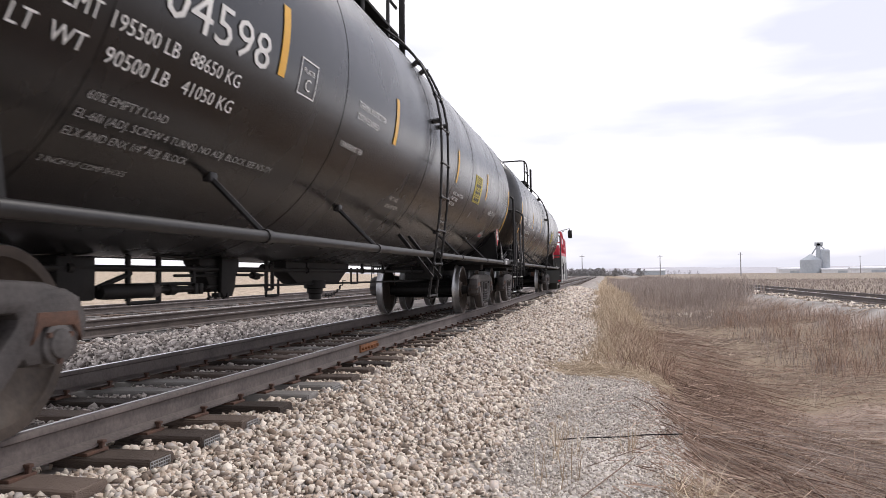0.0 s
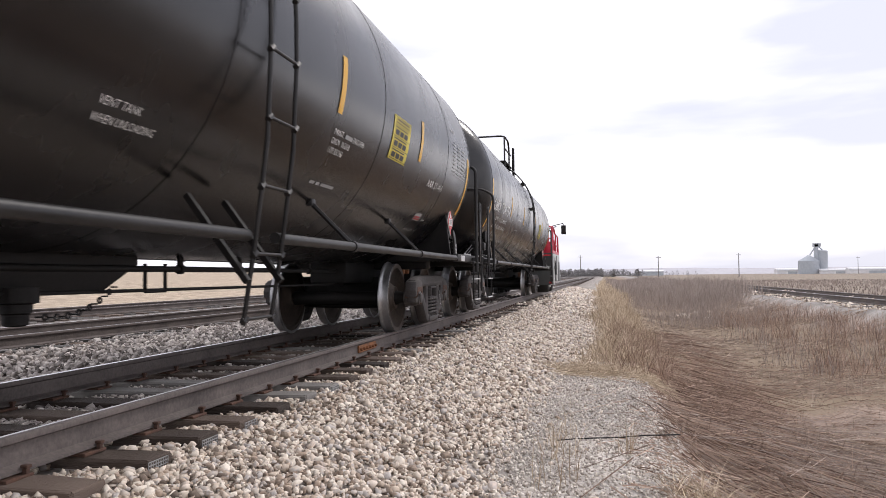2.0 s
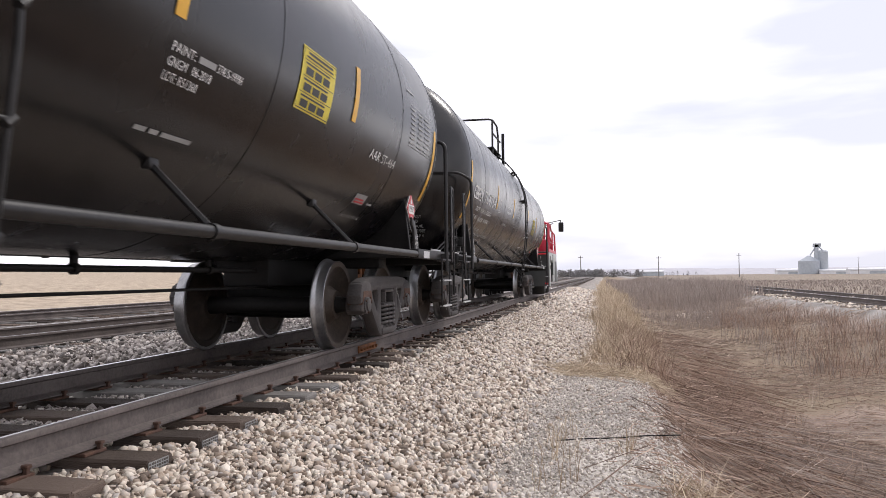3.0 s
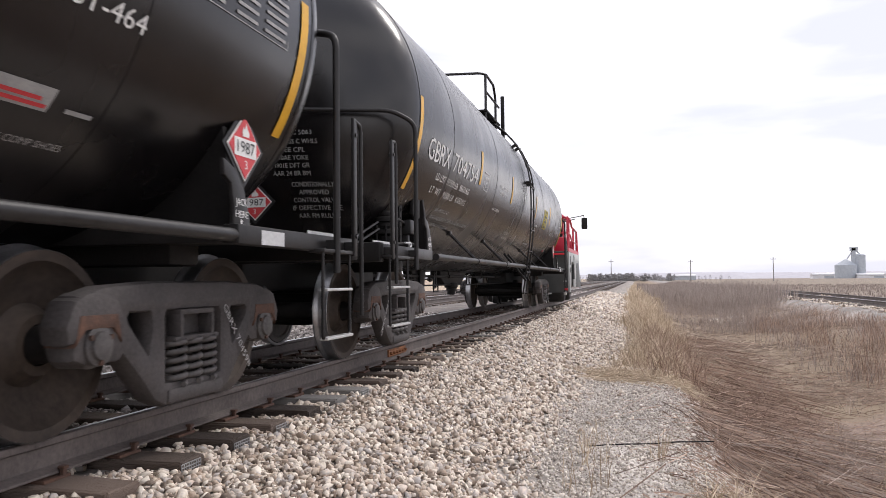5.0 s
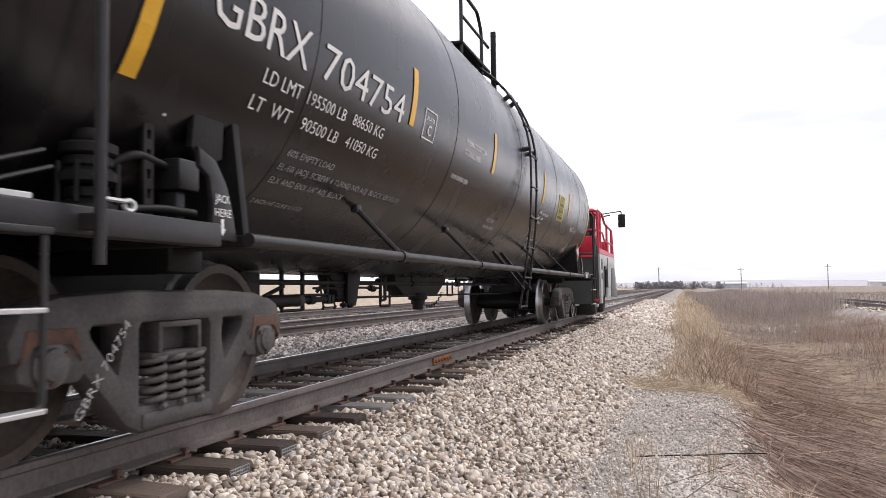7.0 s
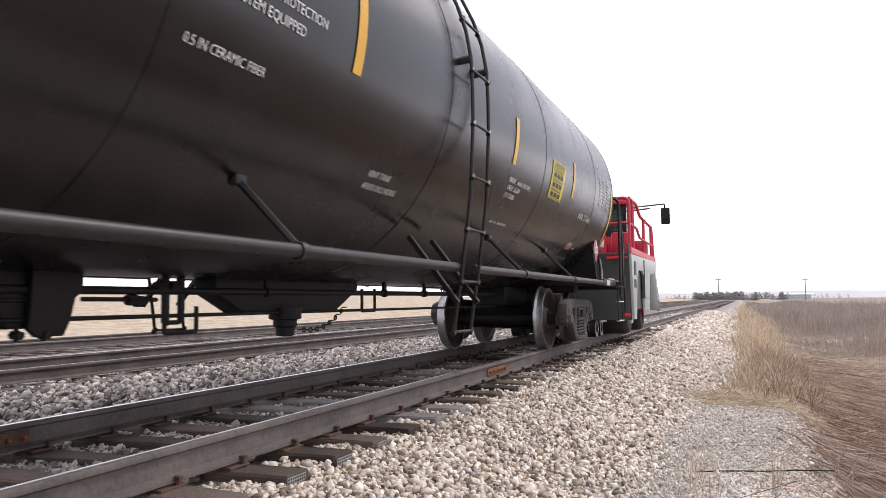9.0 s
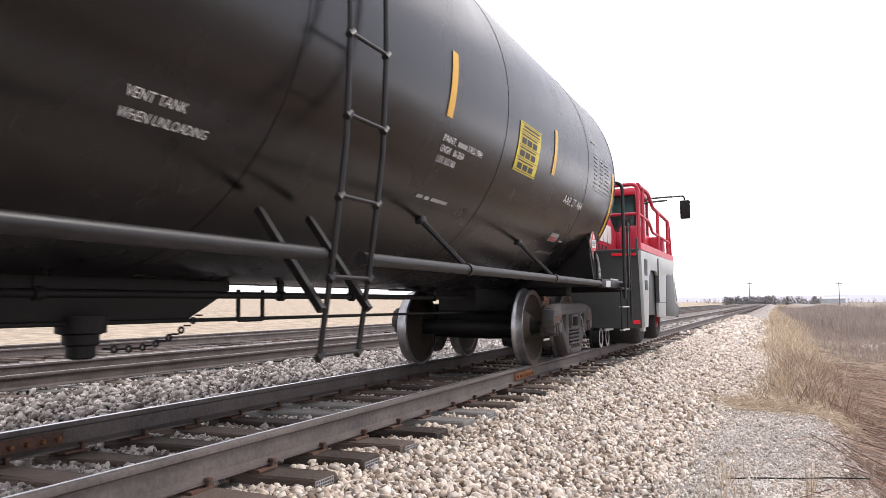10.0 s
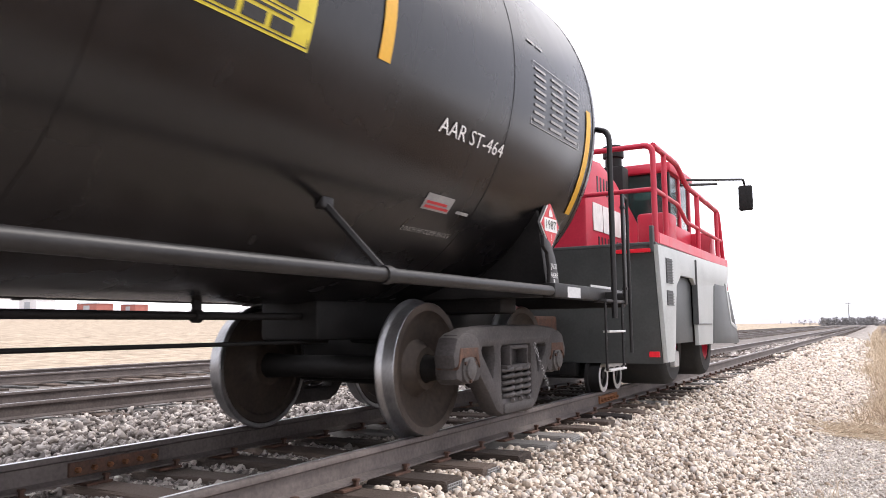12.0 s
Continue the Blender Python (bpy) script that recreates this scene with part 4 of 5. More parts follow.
def underbody(car):
    """Brake rigging, train line, outlet valve and skid hung below the tank."""
    def bar(name, pts, r, label=""):
        bm = bmesh.new()
        tube(bm, pts, r, 8)
        return part(name, bm, M_HEAD, car, label, smooth=50)
    def plate(name, y0, y1, z0, z1, x=.1, thick=.03, label=""):
        bm = bmesh.new()
        box(bm, (x - thick / 2, y0, z0), (x + thick / 2, y1, z1), .006)
        return part(name, bm, M_HEAD, car, label, smooth=35)
    low = TZ - TR
    bar("train_line", [(.10, -7.6, .82), (.10, 7.4, .82)], .024, "black train line pipe")
    bar("brake_rod", [(.10, -2.85, .665), (.10, 5.5, .65)], .013, "long thin brake rod")
    bar("brake_rod", [(.10, -3.35, .765), (.10, -2.62, .765)], .012)
    bar("brake_rod", [(.10, -2.30, .77), (.10, -1.72, .765)], .013)
    bar("air_pipe", [(.2, -3.9, .93), (.2, -3.3, .90), (.2, -2.9, .95)], .012, "thin bent air pipe")
    # rod loops and straps
    for y0, y1, z0, z1 in ((-3.96, -3.57, .565, .80), (-3.57, -3.06, .70, .71), (-1.65, -1.35, .555, .72), (-1.66, -1.51, .62, .90), (1.02, 1.29, .65, .86)):
        bm = bmesh.new()
        for a, b in (((y0, z1), (y0, z0)), ((y0, z0), (y1, z0)), ((y1, z0), (y1, z1))):
            tube(bm, [(.10, *a), (.10, *b)], .015, 6)
        part("rod_guard", bm, M_HEAD, car, "thin rod guard loop", smooth=50)
    for y, z0, z1 in ((-3.96, .58, .98), (-3.57, .56, .97), (-3.06, .62, .86), (-1.64, .60, .93), (-1.50, .62, .93)):
        plate("strap", y - .022, y + .022, z0, z1)
    for y in (-.55, 1.51, 2.55, 4.3, -4.6):
        bm = bmesh.new()
        box(bm, (.085, y - .03, .78), (.115, y + .03, low + .03), .006)
        tube(bm, [(.10, y - .025, .82), (.10, y + .025, .82)], .040, 10)
        part("pipe_hanger", bm, M_HEAD, car, "black pipe hanger", smooth=35)
    for y, z in ((-1.70, .845), (-1.58, .85), (-1.93, .765), (-1.87, .755)):
        bm = bmesh.new()
        tube(bm, [(.10, y - .035, z), (.10, y + .035, z)], .034, 8)
        part("pipe_joint", bm, M_HEAD, car, smooth=40)
    # slack adjuster with its pale band, and the clevises beside it
    bm = lathe(bmesh.new(), [(-4.30, .02), (-4.29, .05), (-4.20, .056), (-3.66, .056), (-3.63, .03), (-3.46, .028), (-3.45, .045), (-3.36, .045), (-3.34, .028), (-3.02, .026)], 20, "y")
    bmesh.ops.translate(bm, vec=(.10, 0, .655), verts=bm.verts)
    part("slack_adjuster", bm, M_HEAD, car, "black slack adjuster rod", smooth=40)
    bm = lathe(bmesh.new(), [(-3.70, .055), (-3.70, .058), (-3.62, .058), (-3.62, .055)], 20, "y", close=True)
    bmesh.ops.translate(bm, vec=(.10, 0, .655), verts=bm.verts)
    part("adjuster_band", bm, M_TRUCK, car, "pale strap round the adjuster")
    for y in (-3.06, -2.98):
        plate("clevis", y - .03, y + .03, .61, .70, .1, .07)
    bar("brake_lever", [(.10, -4.32, .68), (.10, -3.93, .785)], .02, "slanted brake lever")
    # equipment box over the inner wheels
    bm = bmesh.new()
    box(bm, (-.16, -4.72, .60), (.12, -4.34, .90), .02)
    box(bm, (-.10, -4.62, .55), (.06, -4.40, .62), .02)
    part("brake_cylinder_box", bm, M_HEAD, car, "black brake cylinder housing", smooth=35)
    # brake cylinder with a round head and its broad plate bracket
    bm = prism([(-2.96, .97), (-2.94, .88), (-2.86, .82), (-2.74, .64), (-2.50, .64), (-2.50, .99)], [], .16, .02)
    part("brake_cylinder", bm, M_HEAD, car, "black brake cylinder", smooth=35).matrix_basis = pose(.02, 0, 0)
    bm = prism([(-2.64, .99), (-2.66, .62), (-2.62, .585), (-2.46, .585), (-2.42, .66), (-2.39, .78), (-2.34, .82), (-2.34, .99)], [], .04, .008)
    br = part("brake_bracket", bm, M_HEAD, car, "broad black bracket plate", smooth=35)
    br.matrix_basis = pose(.13, 0, 0)
    for y, z in ((-2.72, .56), (-2.56, .555)):
        bm = bmesh.new()
        tube(bm, [(-.01, y, z + .07), (-.01, y, z)], .014, 6)
        tube(bm, [(-.04, y, z + .03), (.03, y, z + .03)], .022, 6)
        part("hanging_bolt", bm, M_HEAD, br)
    # outlet skid, valve and cap chain
    bm = prism([(-1.12, .92), (-1.12, .82), (-.82, .69), (.51, .67), (.92, .86), (.92, .94)], [], .20, .02)
    part("outlet_skid", bm, M_HEAD, car, "black skid round the bottom outlet", smooth=35)
    bm = lathe(bmesh.new(), [(.47, .05), (.48, .075), (.54, .075), (.55, .095), (.60, .095), (.61, .13), (.70, .13)], 20, "z")
    bmesh.ops.translate(bm, vec=(.08, -.26, 0), verts=bm.verts)
    part("outlet_valve", bm, M_HEAD, car, "bottom outlet valve", smooth=40)
    bm = bmesh.new()
    for k in range(15):
        f = k / 14
        y, z = -.16 + .72 * f, .52 + .17 * f ** 2.4 - .02 * math.sin(math.pi * f)
        c = lathe(bmesh.new(), [(-.005, .013), (.005, .013), (.005, .024), (-.005, .024)], 8, "x" if k % 2 else "z", close=True)
        bmesh.ops.translate(c, vec=(.16, y, z), verts=c.verts)
        me = bpy.data.meshes.new("tmp")
        c.to_mesh(me)
        c.free()
        bm.from_mesh(me)
        bpy.data.meshes.remove(me)
    part("cap_chain", bm, M_HEAD, car, "hanging cap chain", smooth=50)


def top_platform(car):
    bm = bmesh.new()
    for sx in (-1, 1):
        box(bm, (sx * .72 - .24, -1.0, TZ + TR - .16), (sx * .72 + .24, .45, TZ + TR - .12), .01)
    box(bm, (-.5, -1.0, TZ + TR + .0), (.5, -.7, TZ + TR + .04), .01)
    part("top_walkway", bm, M_HEAD, car, "black top walkway", smooth=35)
    bm = lathe(bmesh.new(), [(TZ + TR - .1, .40), (TZ + TR + .10, .40), (TZ + TR + .12, .46), (TZ + TR + .18, .46), (TZ + TR + .26, .30), (TZ + TR + .28, .05)], 28, "z")
    bmesh.ops.translate(bm, vec=(0, -1.55, 0), verts=bm.verts)
    part("manway", bm, M_HEAD, car, "black manway cover", smooth=40)
    z0, z1 = TZ + TR - .28, 4.49
    for sx in (-1, 1):
        x = sx * .93
        grab_hoop(car, [(sx * .25, -1.32, z1 - .06), (x - sx * .08, -1.02, z1), (x, -.90, z1), (x, -.15, z1 - .01), (x, .06, z1 - .22), (x, .06, z0)], .024, "safety_rail")
        grab_hoop(car, [(x, -.95, z0 + .50), (x, .45, z0 + .50)], .02, "mid_rail")
        grab_hoop(car, [(x, -.95, z0), (x, -.95, z1)], .024, "rail_post")
        bm = bmesh.new()
        box(bm, (sx * 1.0 - .035, .44, 3.50), (sx * 1.0 + .035, .50, 4.40), .008)
        part("gate_post", bm, M_HEAD, car, smooth=35)


def brake_gear(car):
    """Control valve, pressure vessel fittings and release handle on the B end deck."""
    prof = []
    for z0, r in ((1.06, .12), (1.13, .09), (1.19, .13), (1.26, .10), (1.31, .12), (1.37, .07)):
        prof += [(z0, r * .9), (z0 + .01, r), (z0 + .045, r), (z0 + .055, r * .85)]
    bm = lathe(bmesh.new(), prof, 12, "z")
    bmesh.ops.translate(bm, vec=(1.14, -7.42, 0), verts=bm.verts)
    valve = part("control_valve", bm, M_HEAD, car, "black ribbed brake control valve", smooth=35)
    for k in range(8):
        bm = bmesh.new()
        a = .4 + k * math.pi / 4
        tube(bm, [(1.14 + .12 * math.cos(a), -7.42 + .12 * math.sin(a), 1.11), (1.14 + .12 * math.cos(a), -7.42 + .12 * math.sin(a), 1.28)], .012, 6)
        part("flange_bolt", bm, M_HEAD, valve)
    part("valve_bracket", prism([(-7.16, 1.05), (-7.16, 1.50), (-7.10, 1.50), (-7.10, 1.05)], [[(-7.145, z), (-7.115, z), (-7.115, z + .05), (-7.145, z + .05)] for z in (1.16, 1.25, 1.34, 1.43)], .03, .004),
         M_HEAD, car, "slotted black bracket").matrix_basis = pose(1.2, 0, 0)
    bm = bmesh.new()
    box(bm, (1.10, -7.00, 1.22), (1.28, -6.84, 1.37), .015)
    box(bm, (1.14, -6.97, 1.05), (1.24, -6.90, 1.22), .01)
    part("retainer_box", bm, M_RAILP, car, "grey-black retaining valve box", smooth=35)
    bm = bmesh.new()
    tube(bm, bent([(1.15, -7.30, 1.30), (1.2, -7.2, 1.36), (1.2, -7.0, 1.33), (1.2, -6.92, 1.30)], .06), .022, 8)
    tube(bm, bent([(1.2, -7.30, 1.10), (1.26, -7.1, 1.12), (1.26, -6.86, 1.12)], .06), .02, 8)
    part("valve_pipe", bm, M_HEAD, car, "black pipe between the valves", smooth=50)
    bm = lathe(bmesh.new(), [(1.54, .015), (1.55, .03), (1.60, .045), (1.66, .045), (1.70, .02)], 14, "z")
    bmesh.ops.translate(bm, vec=(1.2, -7.09, 0), verts=bm.verts)
    tube(bm, [(1.2, -7.12, 1.48), (1.2, -7.09, 1.56)], .014, 6)
    part("vent_cap", bm, M_HEAD, car, "dark vent cap", smooth=40)
    bm = bmesh.new()
    tube(bm, [(1.245, -7.075, 1.60), (1.245, -7.07, 1.55)], .010, 6)
    part("pull_tag", bm, M_WHITE, car, "white pull tag")
    part("tank_gusset", prism([(-6.86, 1.76), (-6.70, 1.80), (-6.64, 1.72), (-6.66, 1.42), (-6.80, 1.36), (-6.90, 1.44)], [], .04, .008), M_HEAD, car, "black gusset against the tank", smooth=35).matrix_basis = pose(1.26, 0, 0)
    bm = bmesh.new()
    box(bm, (1.0, -7.60, 1.04), (1.36, -6.84, 1.065), .005)
    part("valve_shelf", bm, M_HEAD, car, "narrow shelf under the valves", smooth=35)
    bm = bmesh.new()
    tube(bm, [(1.42, -7.66, 1.10), (1.42, -7.53, 1.10)] + [(1.42, -7.505 + .03 * math.sin(a), 1.085 + .022 * math.cos(a)) for a in (0, .8, 1.6, 2.4, 3.2, 4.0, 4.8)], .010, 6)
    part("release_rod", bm, M_ALU, car, "bare steel release handle", smooth=50)
    for y0, z0, y1, z1 in ((-8.25, 1.10, -7.66, 1.30), (-8.10, 1.08, -7.62, 1.24)):
        bm = bmesh.new()
        tube(bm, [(1.1, y0, z0), (1.15, y1, z1)], .011, 6)
        part("brake_rod", bm, M_RAILP, car, smooth=50)


def end_lettering(car):
    """Stencils and a placard on the B end head, seen across the coupling."""
    lines = [("7 OC 8    5 IC D5", -.27, .12, .55), ("2 OC 5062   2 IC 5063", -.345, .12, .72), ("36 INCH 1W CLASS C WHLS", -.425, .10, .80), ("SE60EE CPL", -.50, .33, .38),
             ("SY40AE YOKE", -.57, .33, .41), ("M901E DFT GR", -.64, .33, .42), ("AAR 24 BR BM", -.71, .33, .42), ("CONDITIONALLY", -.81, .49, .46), ("APPROVED", -.88, .55, .32),
             ("CONTROL VALVE", -.95, .49, .47), ("IF DEFECTIVE SEE", -1.02, .47, .53), ("AAR FM RULE 4", -1.09, .51, .44)]
    for body, z0, x0, w in lines:
        bm = widen(letters(body, .042), w * .82)
        for v in bm.verts:
            x, z = x0 - .04 + v.co.x, z0 + v.co.y
            rr = min(.985, math.hypot(x, z) / TR)
            v.co = (x, T0 - HEAD * math.sqrt(1 - rr * rr) - .014, TZ + z)
        bmesh.ops.recalc_face_normals(bm, faces=bm.faces)
        part("stencil", bm, M_FADED, car, "white stencilled lettering")


def tank_car(number, keyed):
    car = tagged(new("tank_car"), "black tank car with white stencils and yellow reflective stripes on rails", "tank car", group="tank cars of the train")
    shell = tank_shell(car)
    lettering(shell, number)
    for sx in (-1, 1):
        # pipe along the side, broken by the ladder
        for a, b in ((-6.72, -.07), (.31, 6.42)):
            bm = bmesh.new()
            tube(bm, [(sx * 1.472, a, .992), (sx * 1.472, b, .992)], .036, 12)
            part("side_pipe", bm, M_RAILP, car, "grey-black side hand pipe", smooth=60)
        for s in (-4.58, -2.26, 1.86, 4.20):
            bm = bmesh.new()
            low = radians(-44 if abs(s) > .5 else -50)
            px, pz = sx * TR * math.cos(low), TZ + TR * math.sin(low)
            tube(bm, [(px, s, pz), (sx * 1.47, s, 1.0)], .021, 6)
            box(bm, (px - .03, s - .045, pz - .03), (px + .03, s + .045, pz + .03), .008)
            tube(bm, [(sx * 1.472, s - .03, .992), (sx * 1.472, s + .03, .992)], .046, 10)
            part("pipe_brace", bm, M_RAILP, car, "slanted pipe brace", smooth=50)
        for s in (-.14, .32):
            bm = bmesh.new()
            tube(bm, [(sx * 1.08, s + .08, 1.24), (sx * 1.20, s + .05, 1.10), (sx * 1.50, s + .02, .72)], .026, 4)
            part("ladder_brace", bm, M_HEAD, car, "flat slanted ladder brace", smooth=30)
        ladder(car, sx, .155, .19)
    for y in (-6.72, 6.60):
        bogie(car, y, keyed)
    end_platform(car, -1, -7.0, -8.58, (-8.56, -8.06))
    end_platform(car, 1, 6.30, 8.02, (7.28, 7.75))
    for sx in (-1, 1):
        x = sx * 1.58
        # A end grab irons
        grab_hoop(car, [(x, 7.47, .80), (x, 7.47, 2.40), (sx * 1.36, 7.57, 2.47), (sx * .6, 7.82, 2.47)], .025)
        grab_post(car, sx, x, 7.80)
        grab_hoop(car, [(x, 7.81, 1.88), (x, 7.93, 1.87), (x, 7.94, .50)], .016)
        # B end
        grab_post(car, sx, x, -8.54)
        grab_hoop(car, [(x, -8.54, 1.88), (x, -8.47, 1.90), (x, -8.44, 1.80), (x, -8.44, .72)], .016)
        grab_hoop(car, [(x, -7.84, .84), (x, -7.84, 2.18), (sx * 1.40, -7.98, 2.28), (sx * .5, -8.28, 2.28)], .021)
        for y in (7.47, -7.84):
            bm = bmesh.new()
            box(bm, (min(sx * 1.47, x), y - .02, .96), (max(sx * 1.47, x), y + .02, 1.02), .004)
            part("post_bracket", bm, M_RAILP, car)
    bm = bmesh.new()
    box(bm, (1.505, 6.55, .95), (1.511, 6.83, 1.03))
    part("builder_plate", bm, M_ALU, car, "pale metal builder plate")
    placard(car, pose(1.32, 6.70, 1.52))
    placard(car, pose(.12, T0 - .66, 1.48, 0, 0, -90), 0.86)
    end_lettering(car)
    brake_gear(car)
    underbody(car)
    top_platform(car)
    return car


CARS = [(tank_car("704598", 1), 8.33), (tank_car("704754", 2), 25.545)]

# ---------------------------------------------------------------- railcar mover; its space: x across, y away from the tank cars, z from the top of rail
def railcar_mover():
    mv = tagged(new("railcar_mover"), "red and grey railcar mover with railings and rubber tyres", "railcar mover")
    W = 1.52
    # side panels with two tall wheel openings; the lower edges flare out
    top = [(.38, .35), (.14, 1.57), (4.45, 1.60), (4.28, 1.28), (4.10, 1.30)] + [(3.24, 1.30), (3.16, 1.26), (2.96, .49)] + [(2.04, .49), (1.98, 1.22), (1.80, 1.31), (1.16, 1.31), (.92, 1.18), (.76, .52), (.70, .35)]
    for sx in (-1, 1):
        sp = part("side_panel", prism(top, [], .05, .006), M_LIGHTGREY, mv, "light grey painted side panel", smooth=30)
        sp.matrix_basis = pose(sx * W, 0, 0)
        bm = prism([(2.96, .49), (3.16, 1.26), (3.24, 1.29), (4.06, 1.29), (4.34, .76), (4.88, .68), (4.92, .45)], [], .05, .006)
        part("wheel_guard", bm, M_DARKGREY, sp, "dark grey wheel guard", smooth=30).matrix_basis = pose(sx * .012, 0, 0)
        bm = prism([(.78, .53), (.94, 1.17), (1.17, 1.30), (1.79, 1.30), (1.96, 1.21), (2.0, .53)], [], .02, .003)
        part("wheel_guard", bm, M_DARKGREY, sp, "dark grey wheel guard", smooth=30).matrix_basis = pose(-sx * .05, 0, 0)
        bm = prism([(4.02, 1.33), (4.12, 1.33), (4.42, .78), (4.92, .70), (4.90, .66), (4.36, .74)], [], .05, .006)
        part("guard_edge", bm, M_LIGHTGREY, sp, "light grey guard edge", smooth=30).matrix_basis = pose(sx * .018, 0, 0)
        bm = prism([(4.30, 1.22), (4.42, 1.22), (5.14, .46), (4.92, .44), (4.88, .66), (4.36, .76)], [], .05, .006)
        part("rear_fender", bm, M_DARKGREY, sp, "dark grey rear fender", smooth=30)
        bm = bmesh.new()
        box(bm, (-.02, 1.99, .74), (.035, 2.90, .752), .003)
        box(bm, (-.02, 1.955, .74), (.045, 1.985, 1.54), .004)
        part("door_edge", bm, M_DARKGREY, sp)
        for z0, z1 in ((1.19, 1.46), (.95, 1.11)):
            bm = bmesh.new()
            box(bm, (.026, .44, z0), (.030, .72, z1))
            lv = part("louvre", bm, M_INK, sp, "dark ventilation louvre")
            k = int((z1 - z0) / .03)
            for i in range(k):
                bm = bmesh.new()
                box(bm, (.026, .44, z0 + .03 * i), (.040, .72, z0 + .03 * i + .010))
                part("slat", bm, M_DARKGREY, lv)
    bm = bmesh.new()
    for q in ((-W + .03, W - .03),):
        a = [bm.verts.new(p) for p in ((q[0], .38, .33), (q[1], .38, .33), (q[1], .14, 1.57), (q[0], .14, 1.57))]
        b = [bm.verts.new((v.co.x, v.co.y + .06, v.co.z)) for v in a]
        bm.faces.new(a)
        bm.faces.new(b[::-1])
        for i in range(4):
            bm.faces.new((a[i], b[i], b[(i + 1) % 4], a[(i + 1) % 4]))
    bmesh.ops.recalc_face_normals(bm, faces=bm.faces)
    fp = part("front_plate", bm, M_DARKGREY, mv, "dark grey front plate")
    for x0, x1, z0, z1, y in ((1.08, 1.47, 1.50, 1.54, .12), (1.36, 1.47, .40, .46, .345), (-1.44, -.85, 1.44, 1.49, .13), (-1.44, -1.22, .44, .54, .34)):
        bm = bmesh.new()
        box(bm, (x0, y - .01, z0), (x1, y + .05, z1), .006)
        part("tail_lamp", bm, M_LAMPRED, fp, "red tail lamp")
    bm = bmesh.new()
    box(bm, (W - .06, .12, 1.50), (W - .02, .20, 1.78), .008)
    part("corner_post", bm, M_DARKGREY, fp)
    bm = bmesh.new()
    box(bm, (-W, .14, 1.57), (W, 4.45, 1.61), .01)
    part("deck", bm, M_DARKGREY, mv, "dark grey deck")
    bm = bmesh.new()
    box(bm, (-.56, .45, .28), (.56, 4.2, 1.56), .03)
    part("chassis", bm, M_BLACK, mv, "black chassis")
    bm = bmesh.new()
    box(bm, (-W + .05, 4.2, .5), (W - .05, 4.3, 1.57), .01)
    part("rear_plate", bm, M_DARKGREY, mv)
    # coupler and guide wheel carrier
    bm = bmesh.new()
    box(bm, (-.35, -.30, .45), (.35, .30, .85), .03)
    box(bm, (-.15, -.55, .55), (.15, -.25, .85), .05)
    part("coupler", bm, M_RUSTDARK, mv, "dull rusty coupler")
    bm = bmesh.new()
    box(bm, (.35, .30, .18), (.55, 1.10, .34), .03)
    box(bm, (.4, .55, .3), (.6, .8, .7), .02)
    tube(bm, [(-.8, .5, .2), (.8, .5, .2)], .05, 10)
    tube(bm, [(-.8, 1.0, .2), (.8, 1.0, .2)], .05, 10)
    part("guide_carrier", bm, M_BLACK, mv, smooth=35)
    bm = bmesh.new()
    box(bm, (.86, .42, .28), (.90, 1.05, .32), .004)
    part("guide_bar", bm, M_ALU, mv, "pale guide wheel bar")
    for y in (.51, 1.03, 3.6, 4.4):
        hub = new("guide_wheel")
        hub.parent = mv
        hub.matrix_basis = pose(0, y, .17)
        WHEELSETS.append((hub, y, .17, .17))
        for sx in (-1, 1):
            bm = lathe(bmesh.new(), [(sx * a, r) for a, r in ((.69, .195), (.72, .195), (.73, .17), (.84, .168), (.845, .15), (.845, .10), (.82, .09), (.82, .03), (.69, .03))], 32)
            w = part("steel_wheel", bm, M_BLACK, hub, "black steel guide wheel", smooth=35)
            bm = lathe(bmesh.new(), [(sx * a, r) for a, r in ((.846, .165), (.850, .165), (.850, .115), (.846, .115))], 32, close=True)
            part("wheel_face", bm, M_ALU, w, "bright worn wheel face", smooth=35)
    for y in (1.98, 4.05):
        hub = new("road_wheel")
        hub.parent = mv
        hub.matrix_basis = pose(0, y, .50)
        WHEELSETS.append((hub, y, .50, .50))
        for sx in (-1, 1):
            bm = lathe(bmesh.new(), [(sx * a, r) for a, r in ((.60, .28), (.60, .44), (.63, .485), (.68, .50), (1.18, .50), (1.24, .485), (1.28, .44), (1.28, .28))], 40, close=True)
            part("tyre", bm, M_RUBBER, hub, "black rubber tyre", smooth=35)
            bm = lathe(bmesh.new(), [(sx * a, r) for a, r in ((.64, .285), (1.26, .285), (1.26, .25), (1.16, .22), (1.16, .12), (1.20, .11), (1.20, .02), (.64, .02))], 28)
            part("rim", bm, M_RED, hub, "red wheel rim", smooth=35)
    # hood with grille and white block mark
    prof = [(.42, 1.61), (.42, 2.62), (.95, 2.66), (1.55, 2.52), (2.10, 2.30), (2.55, 2.10), (2.55, 1.61)]
    hood = part("hood", prism(prof, [], 1.4, .04), M_RED, mv, "red engine hood with a white block mark", smooth=35)
    hood.matrix_basis = pose(0, 0, 0)
    for i in range(14):
        bm = bmesh.new()
        z0, z1 = (1.66, 1.78) if i < 8 else (2.30, 2.50)
        y = .78 + .12 * (i if i < 8 else i - 8)
        box(bm, (.70, y, z0), (.706, y + .045, z1))
        part("grille_slot", bm, M_INK, hood, "dark grille slot")
